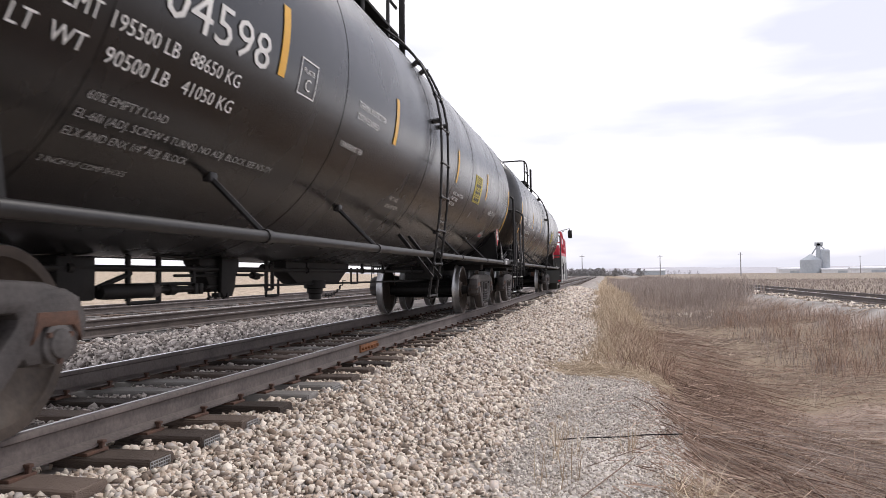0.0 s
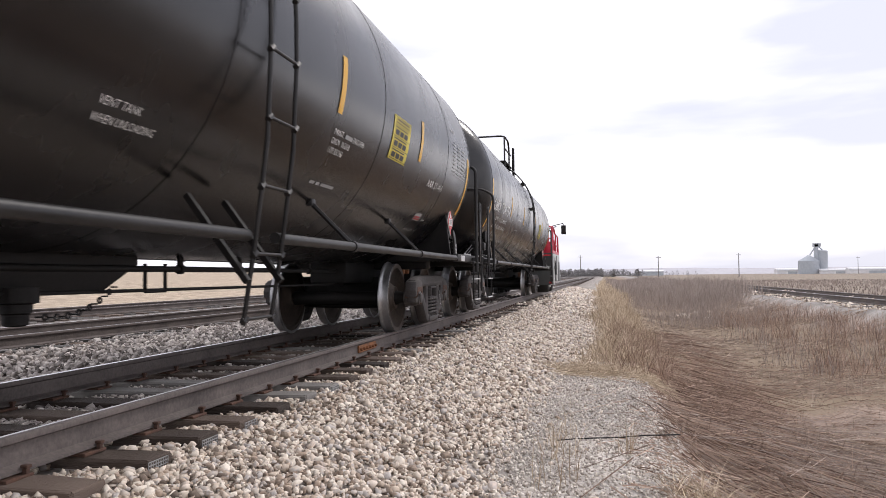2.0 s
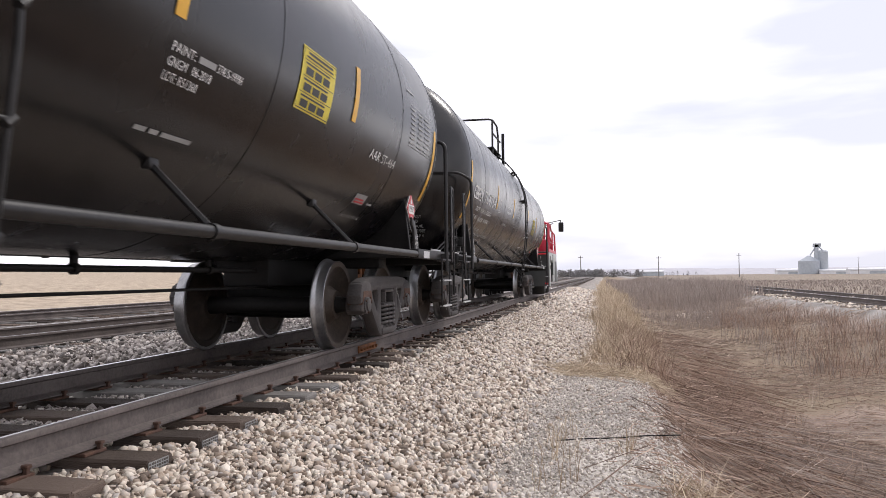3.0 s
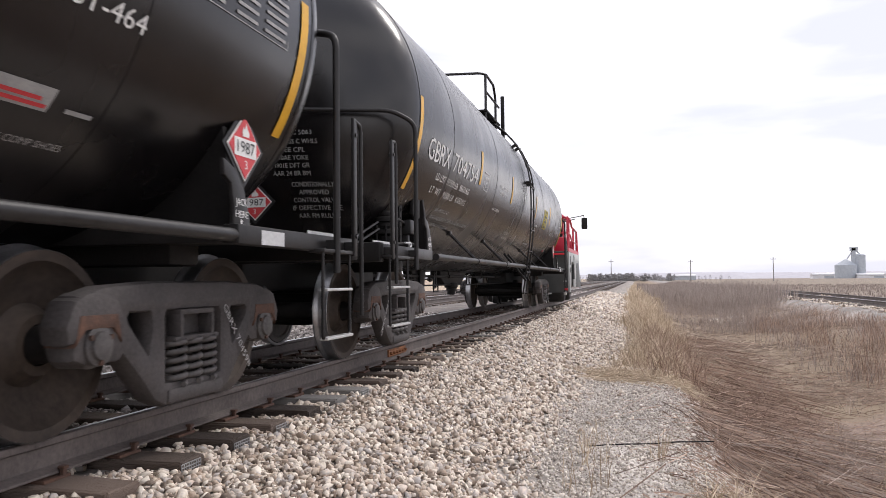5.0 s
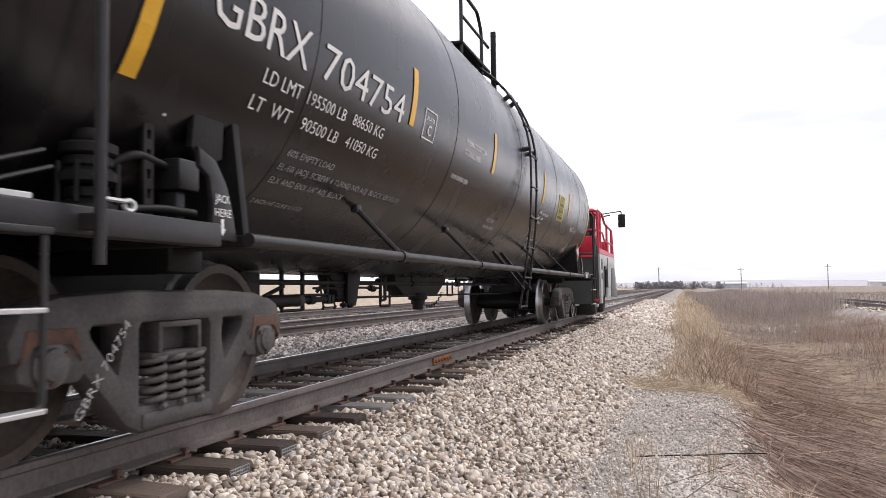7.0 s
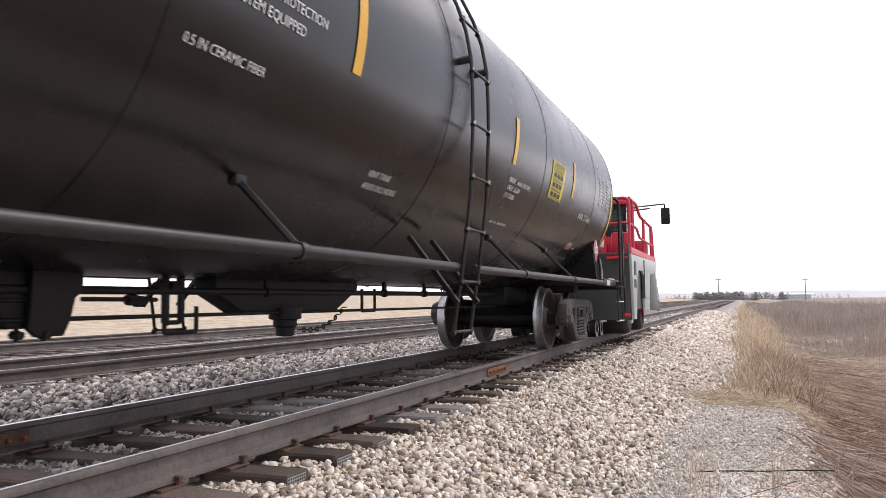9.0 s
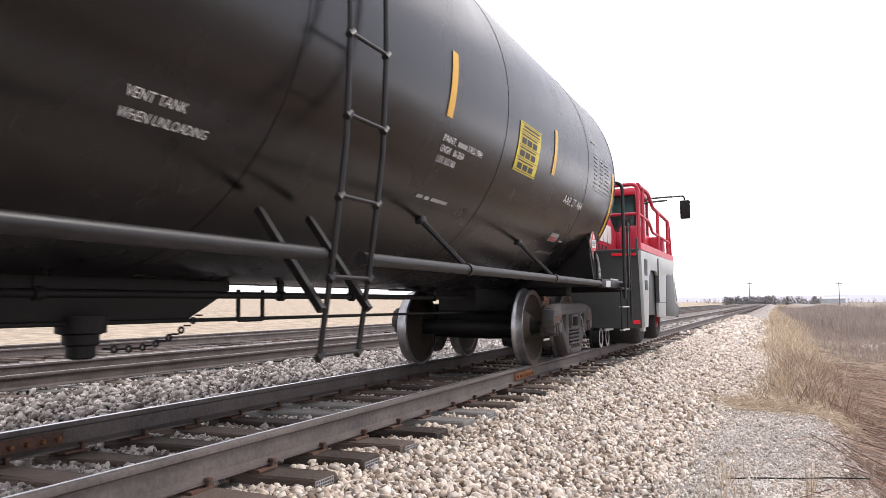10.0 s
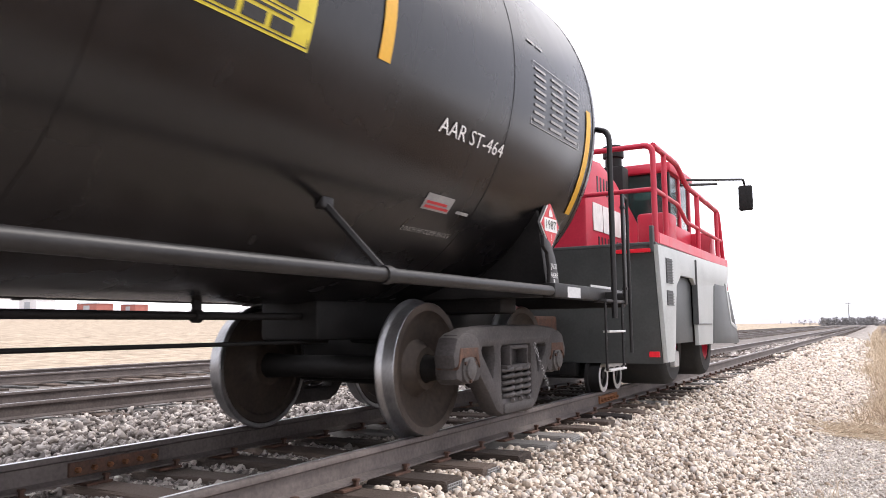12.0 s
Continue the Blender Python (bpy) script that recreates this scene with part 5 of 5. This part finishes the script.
    for y, w in ((0.60, 0.32), (0.97, 0.32), (1.33, 0.32), (1.70, 0.32)):
        bm = prism([(y, 1.84), (y + w, 1.84), (y + w + .02, 2.0), (y + w, 2.16), (y, 2.16), (y - .01, 2.0)], [], .012, .003)
        part("brand_block", bm, M_WHITE, hood, "plain white block of the brand mark").matrix_basis = pose(.707, 0, 0)
    bm = lathe(bmesh.new(), [(2.45, .11), (2.98, .11), (2.99, .14), (3.14, .14), (3.16, .10)], 18, "z")
    bmesh.ops.translate(bm, vec=(.50, 2.15, 0), verts=bm.verts)
    box(bm, (.30, 2.02, 2.2), (.66, 2.30, 2.86), .03)
    part("exhaust_pipe", bm, M_BLACK, mv, "black exhaust pipe", smooth=35)
    # cab
    X0, X1, Y0, Y1, ZT = .20, 1.12, 2.62, 3.98, 2.96
    cab = new("cab")
    cab.parent = mv
    bm = bmesh.new()
    box(bm, (X0 - .04, Y0 - .06, ZT - .14), (X1 + .04, Y1 + .05, ZT), .04)
    part("cab_roof", bm, M_RED, cab, "red cab roof", smooth=35)
    bm = bmesh.new()
    box(bm, (X0, Y0, 1.61), (X1, Y1, 2.12), .02)
    part("cab_body", bm, M_RED, cab, "red lower cab", smooth=35)
    for x, y in ((X0, Y0), (X1 - .08, Y0), (X0, Y1 - .08), (X1 - .08, Y1 - .08), (X1 - .08, Y0 + .62)):
        bm = bmesh.new()
        box(bm, (x, y, 2.10), (x + .08, y + .08, ZT - .12), .012)
        part("cab_pillar", bm, M_BLACK if y == Y0 else M_RED, cab)
    for lo, hi in (((X0 + .08, Y0 + .02, 2.12), (X1 - .08, Y0 + .032, ZT - .14)), ((X0 + .08, Y1 - .04, 2.12), (X1 - .08, Y1 - .028, ZT - .14)),
                   ((X1 - .04, Y0 + .08, 2.12), (X1 - .028, Y0 + .62, ZT - .14)), ((X1 - .04, Y0 + .70, 2.12), (X1 - .028, Y1 - .08, ZT - .14)), ((X0 + .02, Y0 + .08, 2.12), (X0 + .032, Y1 - .08, ZT - .14))):
        bm = bmesh.new()
        box(bm, lo, hi)
        ob = part("window", bm, M_GLASS, cab, "green tinted cab window")
        ob.visible_shadow = False
    bm = bmesh.new()
    box(bm, (.45, 3.1, 1.9), (.9, 3.2, 2.55), .05)
    box(bm, (.45, 3.1, 1.9), (.9, 3.6, 2.1), .05)
    part("seat", bm, M_BLACK, cab, "black cab seat", smooth=35)
    # red boxes on the deck beside the cab
    bm = bmesh.new()
    box(bm, (.95, 1.55, 1.61), (1.35, 1.95, 2.12), .04)
    part("side_box", bm, M_RED, mv, "red side box", smooth=35)
    bm = bmesh.new()
    box(bm, (1.0, 3.9, 1.61), (1.4, 4.25, 2.1), .04)
    part("side_box", bm, M_RED, mv, "red side box", smooth=35)
    # railings
    def bar(pts, r=.03, name="railing"):
        bm = bmesh.new()
        tube(bm, bent(pts, .10, 4), r, 8)
        part(name, bm, M_RED, mv, "red tubular railing", smooth=60)
    R = W - .02
    for sx in (-1, 1):
        bm = bmesh.new()
        box(bm, (sx * R - .03, .28, 1.60), (sx * R + .03, 4.5, 1.72), .008)
        part("kick_plate", bm, M_RED, mv, "red kick plate")
    bar([(R, .24, 1.6), (R, .24, 2.66), (-R, .24, 2.66), (-R, .24, 1.6)], .032)
    bar([(R, .24, 2.18), (-R, .24, 2.18)], .026)
    for sx in (-1, 1):
        bar([(sx * R, .26, 2.66), (sx * R, 1.35, 2.65), (sx * R, 1.9, 2.46), (sx * R, 4.0, 2.40), (sx * R, 4.45, 1.25)], .032)
        bar([(sx * R, .26, 2.18), (sx * R, 1.35, 2.16), (sx * R, 1.8, 2.0), (sx * R, 4.1, 1.98)], .026)
        for y, z in ((.72, 2.65), (2.48, 2.44), (3.86, 2.40)):
            bar([(sx * R, y, 1.6), (sx * R, y, z)], .032, "rail_post")
    # mirror on its long arm
    for sx in (1,):
        bm = bmesh.new()
        tube(bm, bent([(X1, 3.3, 2.82), (1.35, 4.3, 2.96), (1.68, 5.45, 3.12), (1.68, 5.60, 3.08), (1.68, 5.60, 2.98)], .05), .018, 8)
        tube(bm, [(X1, 3.3, 2.74), (1.42, 4.5, 2.92)], .02, 8)
        arm = part("mirror_arm", bm, M_BLACK, mv, "black mirror arm", smooth=60)
        bm = bmesh.new()
        box(bm, (1.58, 5.56, 2.62), (1.80, 5.64, 3.04), .03)
        mr = part("mirror", bm, M_BLACK, arm, "black mirror housing", smooth=35)
    bm = bmesh.new()
    box(bm, (1.02, 1.8, .22), (1.3, 2.0, .42), .02)
    part("light_step", bm, M_ALU, mv, "pale step")
    return mv


MOVER = (railcar_mover(), 25.545 + 9.03)
CARS.append(MOVER)


# ---------------------------------------------------------------- dry grass and weeds, past counting
def straw(name, dark, light):
    return mat(name, dark, light, 0.9, 0, 3, 40, 0, per="island", spec=0.2)


M_STRAW = straw("dry_straw", (0.36, 0.275, 0.19), (0.74, 0.62, 0.47))
M_STALK = straw("reddish_stalks", (0.10, 0.06, 0.045), (0.62, 0.47, 0.37))
M_BROWN = straw("brown_grass", (0.24, 0.18, 0.14), (0.52, 0.42, 0.33))
M_BRUSH = straw("grey_brush", (0.26, 0.212, 0.188), (0.45, 0.385, 0.34))


def blades(name, roots, tall, wide, lean, material, label, flat=0.0, seed=0):
    """Tapered bent blades. roots: rows of x, y; lean: how far the tip goes sideways over the height; flat lays them down."""
    rng = np.random.default_rng(seed)
    roots = np.array(roots)
    n = len(roots)
    z = np.array([ground_z(x, y) for x, y in roots])
    a = rng.uniform(0, 2 * np.pi, n)
    d = np.stack([np.cos(a), np.sin(a)], 1)
    side = rng.uniform(0, 2 * np.pi, n)
    s = np.stack([np.cos(side), np.sin(side)], 1) * (wide * rng.uniform(.6, 1.4, n))[:, None] / 2
    h = tall * rng.uniform(.45, 1.25, n)
    out = h * lean * rng.uniform(.2, 1.5, n)
    hz = h * (1 - flat * rng.uniform(.75, 1.0, n))
    P = np.zeros((n, 5, 3))
    base = np.stack([roots[:, 0], roots[:, 1], z - .01], 1)
    mid = base + np.concatenate([d * (out * .38)[:, None], (hz * .62)[:, None]], 1)
    tip = base + np.concatenate([d * out[:, None], hz[:, None]], 1)
    s3 = np.concatenate([s, np.zeros((n, 1))], 1)
    P[:, 0], P[:, 1], P[:, 2], P[:, 3], P[:, 4] = base - s3, base + s3, mid + s3 * .75, mid - s3 * .75, tip
    me = bpy.data.meshes.new(name)
    me.vertices.add(n * 5)
    me.vertices.foreach_set("co", P.reshape(-1))
    F = (np.array([[0, 1, 2], [0, 2, 3], [3, 2, 4]])[None] + (np.arange(n) * 5)[:, None, None]).reshape(-1, 3).astype(np.int32)
    me.loops.add(F.size)
    me.loops.foreach_set("vertex_index", F.ravel())
    me.polygons.add(len(F))
    me.polygons.foreach_set("loop_start", np.arange(0, F.size, 3, dtype=np.int32))
    me.update(calc_edges=True)
    me.materials.append(material)
    return tagged(new(name, me), label, "dry grass", kind="stuff")


def stalks(name, roots, tall, wide, material, label, heading, fan, lift, seed):
    """Straight dead stalks lying on the ground: four-sided slivers from root to tip."""
    rng = np.random.default_rng(seed)
    n = len(roots)
    a, h = rng.normal(heading, fan, n), tall * rng.uniform(.35, 1.3, n)
    lo, hi = rng.uniform(0, .4 * lift, n), lift * rng.uniform(.1, 1.0, n) ** 2
    r = wide * rng.uniform(.55, 1.4, n) / 2
    P = np.zeros((n, 6, 3))
    for i, (x, y) in enumerate(roots):
        x1, y1 = x + h[i] * math.cos(a[i]), y + h[i] * math.sin(a[i])
        z0, z1 = ground_z(x, y) + lo[i], ground_z(x1, y1) + hi[i]
        sx, sy = -math.sin(a[i]) * r[i], math.cos(a[i]) * r[i]
        P[i] = ((x - sx, y - sy, z0), (x + sx, y + sy, z0), (x, y, z0 + 2 * r[i]), (x1 - sx * .4, y1 - sy * .4, z1), (x1 + sx * .4, y1 + sy * .4, z1), (x1, y1, z1 + r[i]))
    me = bpy.data.meshes.new(name)
    F = (np.array([[0, 2, 5], [0, 5, 3], [2, 1, 4], [2, 4, 5]])[None] + (np.arange(n) * 6)[:, None, None]).reshape(-1, 3)
    me.from_pydata(P.reshape(-1, 3).tolist(), [], F.tolist())
    me.materials.append(material)
    return tagged(new(name, me), label, "dry grass", kind="stuff")


def tufts(x0, x1, y0, y1, count, per, spread, seed, keep=None):
    rng = np.random.default_rng(seed)
    out = []
    for _ in range(count):
        cx, cy = rng.uniform(x0, x1), rng.uniform(y0, y1)
        if keep and not keep(cx, cy):
            continue
        k = rng.integers(per // 2, per + 1)
        out += [(cx + rng.normal(0, spread), cy + rng.normal(0, spread)) for _ in range(k)]
    return out


def edge_x(y):
    """Ballast side of the straw strip."""
    return 2.6 + .2 * math.sin(y * .5) + .2 * bump_noise(1.0, y, .4)


STRIP = lambda x, y: x > edge_x(y) and bump_noise(x, y, 1.1) > -.25
EDGE = lambda x, y: x > 3.22 + .12 * bump_noise(x, y, .8) + max(0, y - 5) * .03
PATCH = lambda x, y: bump_noise(x, y, .33) + .5 * bump_noise(x, y, 1.2) > -.02
M_RUSSET = straw("russet_stalks", (0.17, 0.108, 0.08), (0.54, 0.40, 0.315))
M_PALE = straw("bleached_stalks", (0.20, 0.155, 0.13), (0.56, 0.465, 0.395))

# straw strip between ballast and ditch
blades("dry_grass", tufts(2.5, 3.5, 11.4, 17, 85, 28, .08, 1, STRIP), .36, .007, .75, M_STRAW, "tall pale straw grass beside the ballast", seed=1)
blades("russet_grass", tufts(2.9, 3.8, 10.8, 19, 110, 26, .10, 31, STRIP), .42, .007, .8, M_RUSSET, "russet dead grass among the straw", .1, seed=31)
blades("dry_grass", tufts(2.3, 3.5, 10.6, 17, 110, 26, .13, 21, STRIP), .42, .007, 1.2, M_STRAW, "tangled straw grass beside the ballast", .6, seed=21)
blades("dry_grass", tufts(2.4, 3.8, 17, 42, 340, 28, .14, 2, STRIP), .40, .013, .7, M_STRAW, "tall pale straw grass beside the ballast", seed=2)
blades("dry_grass", tufts(2.4, 4.2, 42, 130, 900, 16, .2, 3, STRIP), .46, .05, .5, M_STRAW, "tall pale straw grass beside the ballast", seed=3)
stalks("matted_grass", tufts(2.15, 3.4, 10.3, 11.5, 70, 40, .12, 4), .34, .006, M_STRAW, "matted straw at the end of the path", 0, 1.4, .10, 4)
blades("straw_edge", tufts(3.2, 3.65, 2.4, 5.6, 70, 22, .06, 14), .34, .006, 1.2, M_STRAW, "pale straw leaning at the path's edge", .45, seed=14)
# slope of the ditch: long fallen stalks over low litter
stalks("fallen_stalks", tufts(3.1, 4.3, 4.2, 13, 190, 6, .2, 5, EDGE), 1.25, .007, M_STALK, "long fallen reddish-brown stalks on the ditch slope", -1.1, .65, .14, 5)
stalks("fallen_stalks", tufts(3.5, 5.2, 3.6, 9.5, 110, 6, .2, 25, EDGE), 1.2, .007, M_PALE, "bleached grey-pink stalks fallen down the slope", -.95, .8, .12, 25)
stalks("fallen_stalks", tufts(3.4, 5.0, 12, 24, 130, 8, .25, 6), 1.1, .010, M_RUSSET, "long fallen russet stalks farther along the slope", -1.2, .4, .14, 6)
stalks("slope_litter", tufts(3.15, 5.0, 2.6, 12, 620, 14, .2, 26, EDGE), .20, .008, M_RUSSET, "russet leaf litter and broken stalks", 0, 2.5, .05, 26)
blades("slope_weeds", tufts(3.4, 5.2, 3.2, 13, 70, 9, .05, 27, EDGE), .30, .005, .8, M_STALK, "thin broken weeds on the slope", .2, seed=27)
# ditch floor: flattened grass in patches
stalks("ditch_grass", tufts(4.6, 10, 3.5, 17, 2200, 12, .18, 7, PATCH), .20, .009, M_BROWN, "flattened tan dead grass in the ditch", .1, 1.6, .04, 7)
stalks("ditch_grass", tufts(4.6, 10, 3.5, 17, 700, 10, .2, 28), .24, .008, M_RUSSET, "flattened russet dead grass in the ditch", .1, 1.2, .04, 28)
stalks("ditch_grass", tufts(4.0, 9.4, 16, 50, 2300, 11, .35, 8, PATCH), .32, .020, M_BROWN, "flattened tan dead grass in the ditch", .1, 1.3, .06, 8)
blades("ditch_weeds", tufts(4.6, 9.6, 6, 20, 90, 9, .09, 29), .32, .005, .6, M_PALE, "sparse thin pale weeds in the ditch", seed=29)
# upright brush
blades("ditch_brush", tufts(6.4, 10.2, 40, 70, 800, 14, .4, 32), .95, .022, .3, M_BRUSH, "tall grey brush before the siding", seed=32)
blades("ditch_brush", tufts(3.9, 9.6, 55, 150, 2000, 11, .5, 9), .85, .055, .35, M_BRUSH, "grey-brown brush farther along the ditch", seed=9)
blades("ditch_brush", tufts(4.0, 8.6, 26, 56, 900, 16, .3, 15, PATCH), .55, .010, .45, M_BRUSH, "thin grey-brown brush along the ditch", seed=15)
blades("tall_tufts", tufts(6.6, 9.4, 14, 30, 120, 34, .2, 10), .48, .008, .5, M_RUSSET, "thin upright russet weeds near the siding", seed=10)
blades("tall_tufts", tufts(6.2, 9.4, 14, 40, 120, 30, .2, 30), .44, .009, .5, M_BRUSH, "thin upright grey weeds near the siding", seed=30)
blades("field_grass", tufts(15.5, 60, 40, 160, 1800, 8, .6, 11), .32, .10, .5, M_BRUSH, "brown-grey grass beyond the siding", seed=11)
blades("path_weeds", tufts(2.40, 2.60, 3.9, 6.6, 9, 16, .06, 12) + tufts(2.90, 2.98, 5.8, 6.2, 3, 12, .03, 13), .30, .005, .6, M_STRAW, "thin dry weeds at the path", seed=12)
stones("path_stones", scatter(2.1, 3.4, 2.3, 12, 70, 0.020, 16, None, .1), ROCKS_ROUGH, "scattered pale stones on the path", M_PATH)

# an old wire lying across the path
bm = tube(bmesh.new(), [(2.40, 6.30, -.405), (2.6, 6.38, -.40), (2.9, 6.52, -.412), (3.1, 6.6, -.405), (3.4, 6.75, -.42)], .006, 6)
wire = part("fallen_wire", bm, M_HEAD, None)
tagged(wire, "thin dark wire lying across the pale path", "wire")

# scraps of pale stone in the ditch
stones("pale_rubble", [(x, y, ground_z(x, y) + .05, q) for x, y, q in [(random.gauss(6.3, .5), random.gauss(34.5, 1.6), random.uniform(.05, .16)) for _ in range(50)]], ROCKS_ROUGH, "small heap of pale rubble in the ditch")


# ---------------------------------------------------------------- distance
# tree grey is lightened so the haze sits in the colour itself
M_HAZEWOOD = mat("hazy_bare_trees", (0.17, 0.165, 0.165), (0.27, 0.26, 0.26), 0.95, 0, .4, 2, 0, per="island")
M_POLE = mat("weathered_pole", (0.16, 0.15, 0.145), (0.24, 0.23, 0.22), 0.9, 0, 3, 20, .2)
M_BIN = mat("galvanised_bin", (0.33, 0.36, 0.40), (0.44, 0.47, 0.5), 0.55, .1, .6, 4, .05)
M_SHED = mat("white_shed_metal", (0.6, 0.6, 0.62), (0.75, 0.75, 0.76), 0.6, 0, .5, 3, .05)
M_SHEDRED = mat("red_shed_metal", (0.30, 0.10, 0.08), (0.42, 0.15, 0.12), 0.7, 0, .5, 3, .05)
# pale grey-violet: the haze of distance is painted into the ridge colour
M_RIDGE = mat("haze_toned_ridge", (0.40, 0.39, 0.42), (0.50, 0.49, 0.52), 1.0, 0, .02, .2, 0)


def far_trees(name, x0, x1, y, tall, count, seed):
    rng = random.Random(seed)
    vs, fs = [], []
    for _ in range(count):
        cx, cy = rng.uniform(x0, x1), y + rng.uniform(-8, 8)
        h = tall * rng.uniform(.55, 1.25)
        w = h * rng.uniform(.35, .6)
        for k in range(70):
            u, v, q = rng.gauss(0, .42), rng.gauss(0, .42), rng.uniform(.05, 1)
            r = w * math.sin(math.pi * min(1, q * .85 + .12))
            p = Vector((cx + u * r, cy + v * r, -.8 + q * h))
            for j in range(3):
                vs.append(p + Vector((rng.uniform(-1, 1), rng.uniform(-1, 1), rng.uniform(-1, 1))) * h * .10)
            fs.append((len(vs) - 3, len(vs) - 2, len(vs) - 1))
    me = bpy.data.meshes.new(name)
    me.from_pydata(vs, [], fs)
    me.materials.append(M_HAZEWOOD)
    return tagged(new(name, me), "hazy grey line of bare trees far off", "trees", kind="stuff")


far_trees("far_trees", -18, 3, 350, 3.4, 150, 1)
far_trees("far_trees", -4, 24, 440, 3.6, 90, 2)
far_trees("far_trees", 40, 75, 640, 3.4, 14, 3)
far_trees("far_trees", -60, -22, 600, 3.5, 14, 4)

bm = bmesh.new()
rows = []
for i in range(121):
    x = -900 + 1800 * i / 120
    h = 7 + 3.5 * bump_noise(x, 0, .006) + 1.2 * bump_noise(x, 4, .03)
    rows.append((bm.verts.new((x, 1000, -2)), bm.verts.new((x, 1040, h)), bm.verts.new((x, 1200, h + 1)), bm.verts.new((x, 1300, -2))))
for a, b in zip(rows, rows[1:]):
    for j in range(3):
        bm.faces.new((a[j], b[j], b[j + 1], a[j + 1]))
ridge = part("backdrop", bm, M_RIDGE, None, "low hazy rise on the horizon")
tagged(ridge, category="backdrop", kind="structure")


def utility_pole(x, y, tall):
    po = tagged(new("utility_pole"), "weathered wooden utility pole with a crossarm", "utility pole", group="poles along the horizon")
    po.location = (x, y, lerp_table(x, PROFILE))
    bm = lathe(bmesh.new(), [(0, .22), (tall, .14)], 8, "z")
    part("pole", bm, M_POLE, po)
    bm = bmesh.new()
    box(bm, (-1.1, -.08, tall - .9), (1.1, .08, tall - .7))
    part("crossarm", bm, M_POLE, po)
    return po


# the last one, at x 176, stands in for a slim grain leg
for x, y, tall in ((-7.5, 350, 9.6), (26.4, 350, 9.4), (60.0, 350, 10.2), (176, 580, 12.0)):
    utility_pole(x, y, tall)


def grain_elevator(x, y):
    el = tagged(new("grain_elevator"), "grey grain elevator with a large bin and leg tower", "grain elevator")
    el.location = (x, y, -.8)
    bm = lathe(bmesh.new(), [(0, 8.5), (11, 8.5), (15, 2.0), (15.8, 1.0)], 28, "z")
    part("grain_bin", bm, M_BIN, el, "grey corrugated grain bin", smooth=25)
    bm = lathe(bmesh.new(), [(0, 4.0), (19, 4.0), (20, 3.0)], 20, "z")
    for v in bm.verts:
        v.co.x += 11
    part("grain_bin", bm, M_BIN, el, "tall grey concrete bin", smooth=25)
    bm = bmesh.new()
    box(bm, (4.5, -1.5, 0), (7.5, 1.5, 25))
    box(bm, (3.5, -1.5, 23), (9.5, 1.5, 26))
    part("leg_tower", bm, M_BIN, el, "bucket leg tower")
    bm = bmesh.new()
    tube(bm, [(6, 0, 24), (1, 0, 16)], .5, 6)
    tube(bm, [(7, 0, 24), (11, 0, 20)], .5, 6)
    part("spout", bm, M_BIN, el)
    return el


grain_elevator(2.8 + 700 * math.tan(radians(13.7)), 700)


def shed(x, y, w, d, h, m, label):
    sh = tagged(new("farm_shed"), label, "shed")
    sh.location = (x, y, lerp_table(x, PROFILE))
    bm = bmesh.new()
    box(bm, (-w / 2, -d / 2, 0), (w / 2, d / 2, h))
    part("wall", bm, m, sh)
    bm = prism([(-d / 2 - .3, h), (d / 2 + .3, h), (0, h + d * .18)], [], w + .6, .02)
    part("roof", bm, M_SHED, sh)
    bm = bmesh.new()
    box(bm, (-w * .15, -d / 2 - .06, 0), (w * .15, -d / 2 + .02, h * .75))
    part("door", bm, M_BIN, sh)
    return sh


for az, dist, w, d, h, m, label in ((-15.6, 720, 34, 10, 2.4, M_SHED, "long white metal shed far off"), (-17.6, 690, 40, 11, 2.8, M_SHED, "long white metal shed far off"), (-12.6, 760, 26, 12, 3, M_SHED, "low white shed far off"),
                                    (57.5, 260, 9, 6, 3.2, M_SHED, "white farm building across the field"), (59.5, 255, 7, 6, 3.6, M_SHED, "white farm building across the field"),
                                    (54.0, 270, 10, 6, 2.2, M_SHEDRED, "low red farm building across the field"), (51.5, 270, 7, 5, 2.0, M_SHEDRED, "low red farm building across the field"),
                                    (-3.2, 640, 22, 8, 3, M_BIN, "grey shed on the horizon")):
    shed(2.8 - dist * math.sin(radians(az)), dist * math.cos(radians(az)), w, d, h, m, label)

# ---------------------------------------------------------------- motion
RUN = [(0, .59), (.5, -.59), (1, -1.78), (1.5, -2.97), (2, -4.152), (2.5, -5.322), (3, -6.48), (5, -11.05), (5.5, -12.188), (6, -13.318), (6.5, -14.432),
       (7, -15.548), (9, -20.05), (9.5, -21.175), (10, -22.29), (10.5, -23.40), (11, -24.505), (11.5, -25.61), (12, -26.72)]


def train_shift(t):
    """How far the train has come towards the camera since the start."""
    for (a, u), (b, w) in zip(RUN, RUN[1:]):
        if t <= b:
            return u + (w - u) * (t - a) / (b - a)
    return RUN[-1][1]


def motions():
    for car, y0 in CARS:
        walk(car, [(t, pose(XC + SWAY, y0 + u, ZR)) for t, u in RUN])
    for hub, y, z, r in WHEELSETS:
        n = 48 if r > .3 else 144
        walk(hub, [(12 * i / n, pose(-SWAY, y, z, math.degrees((train_shift(0) - train_shift(12 * i / n)) / r), 0, 0)) for i in range(n + 1)])


motions()
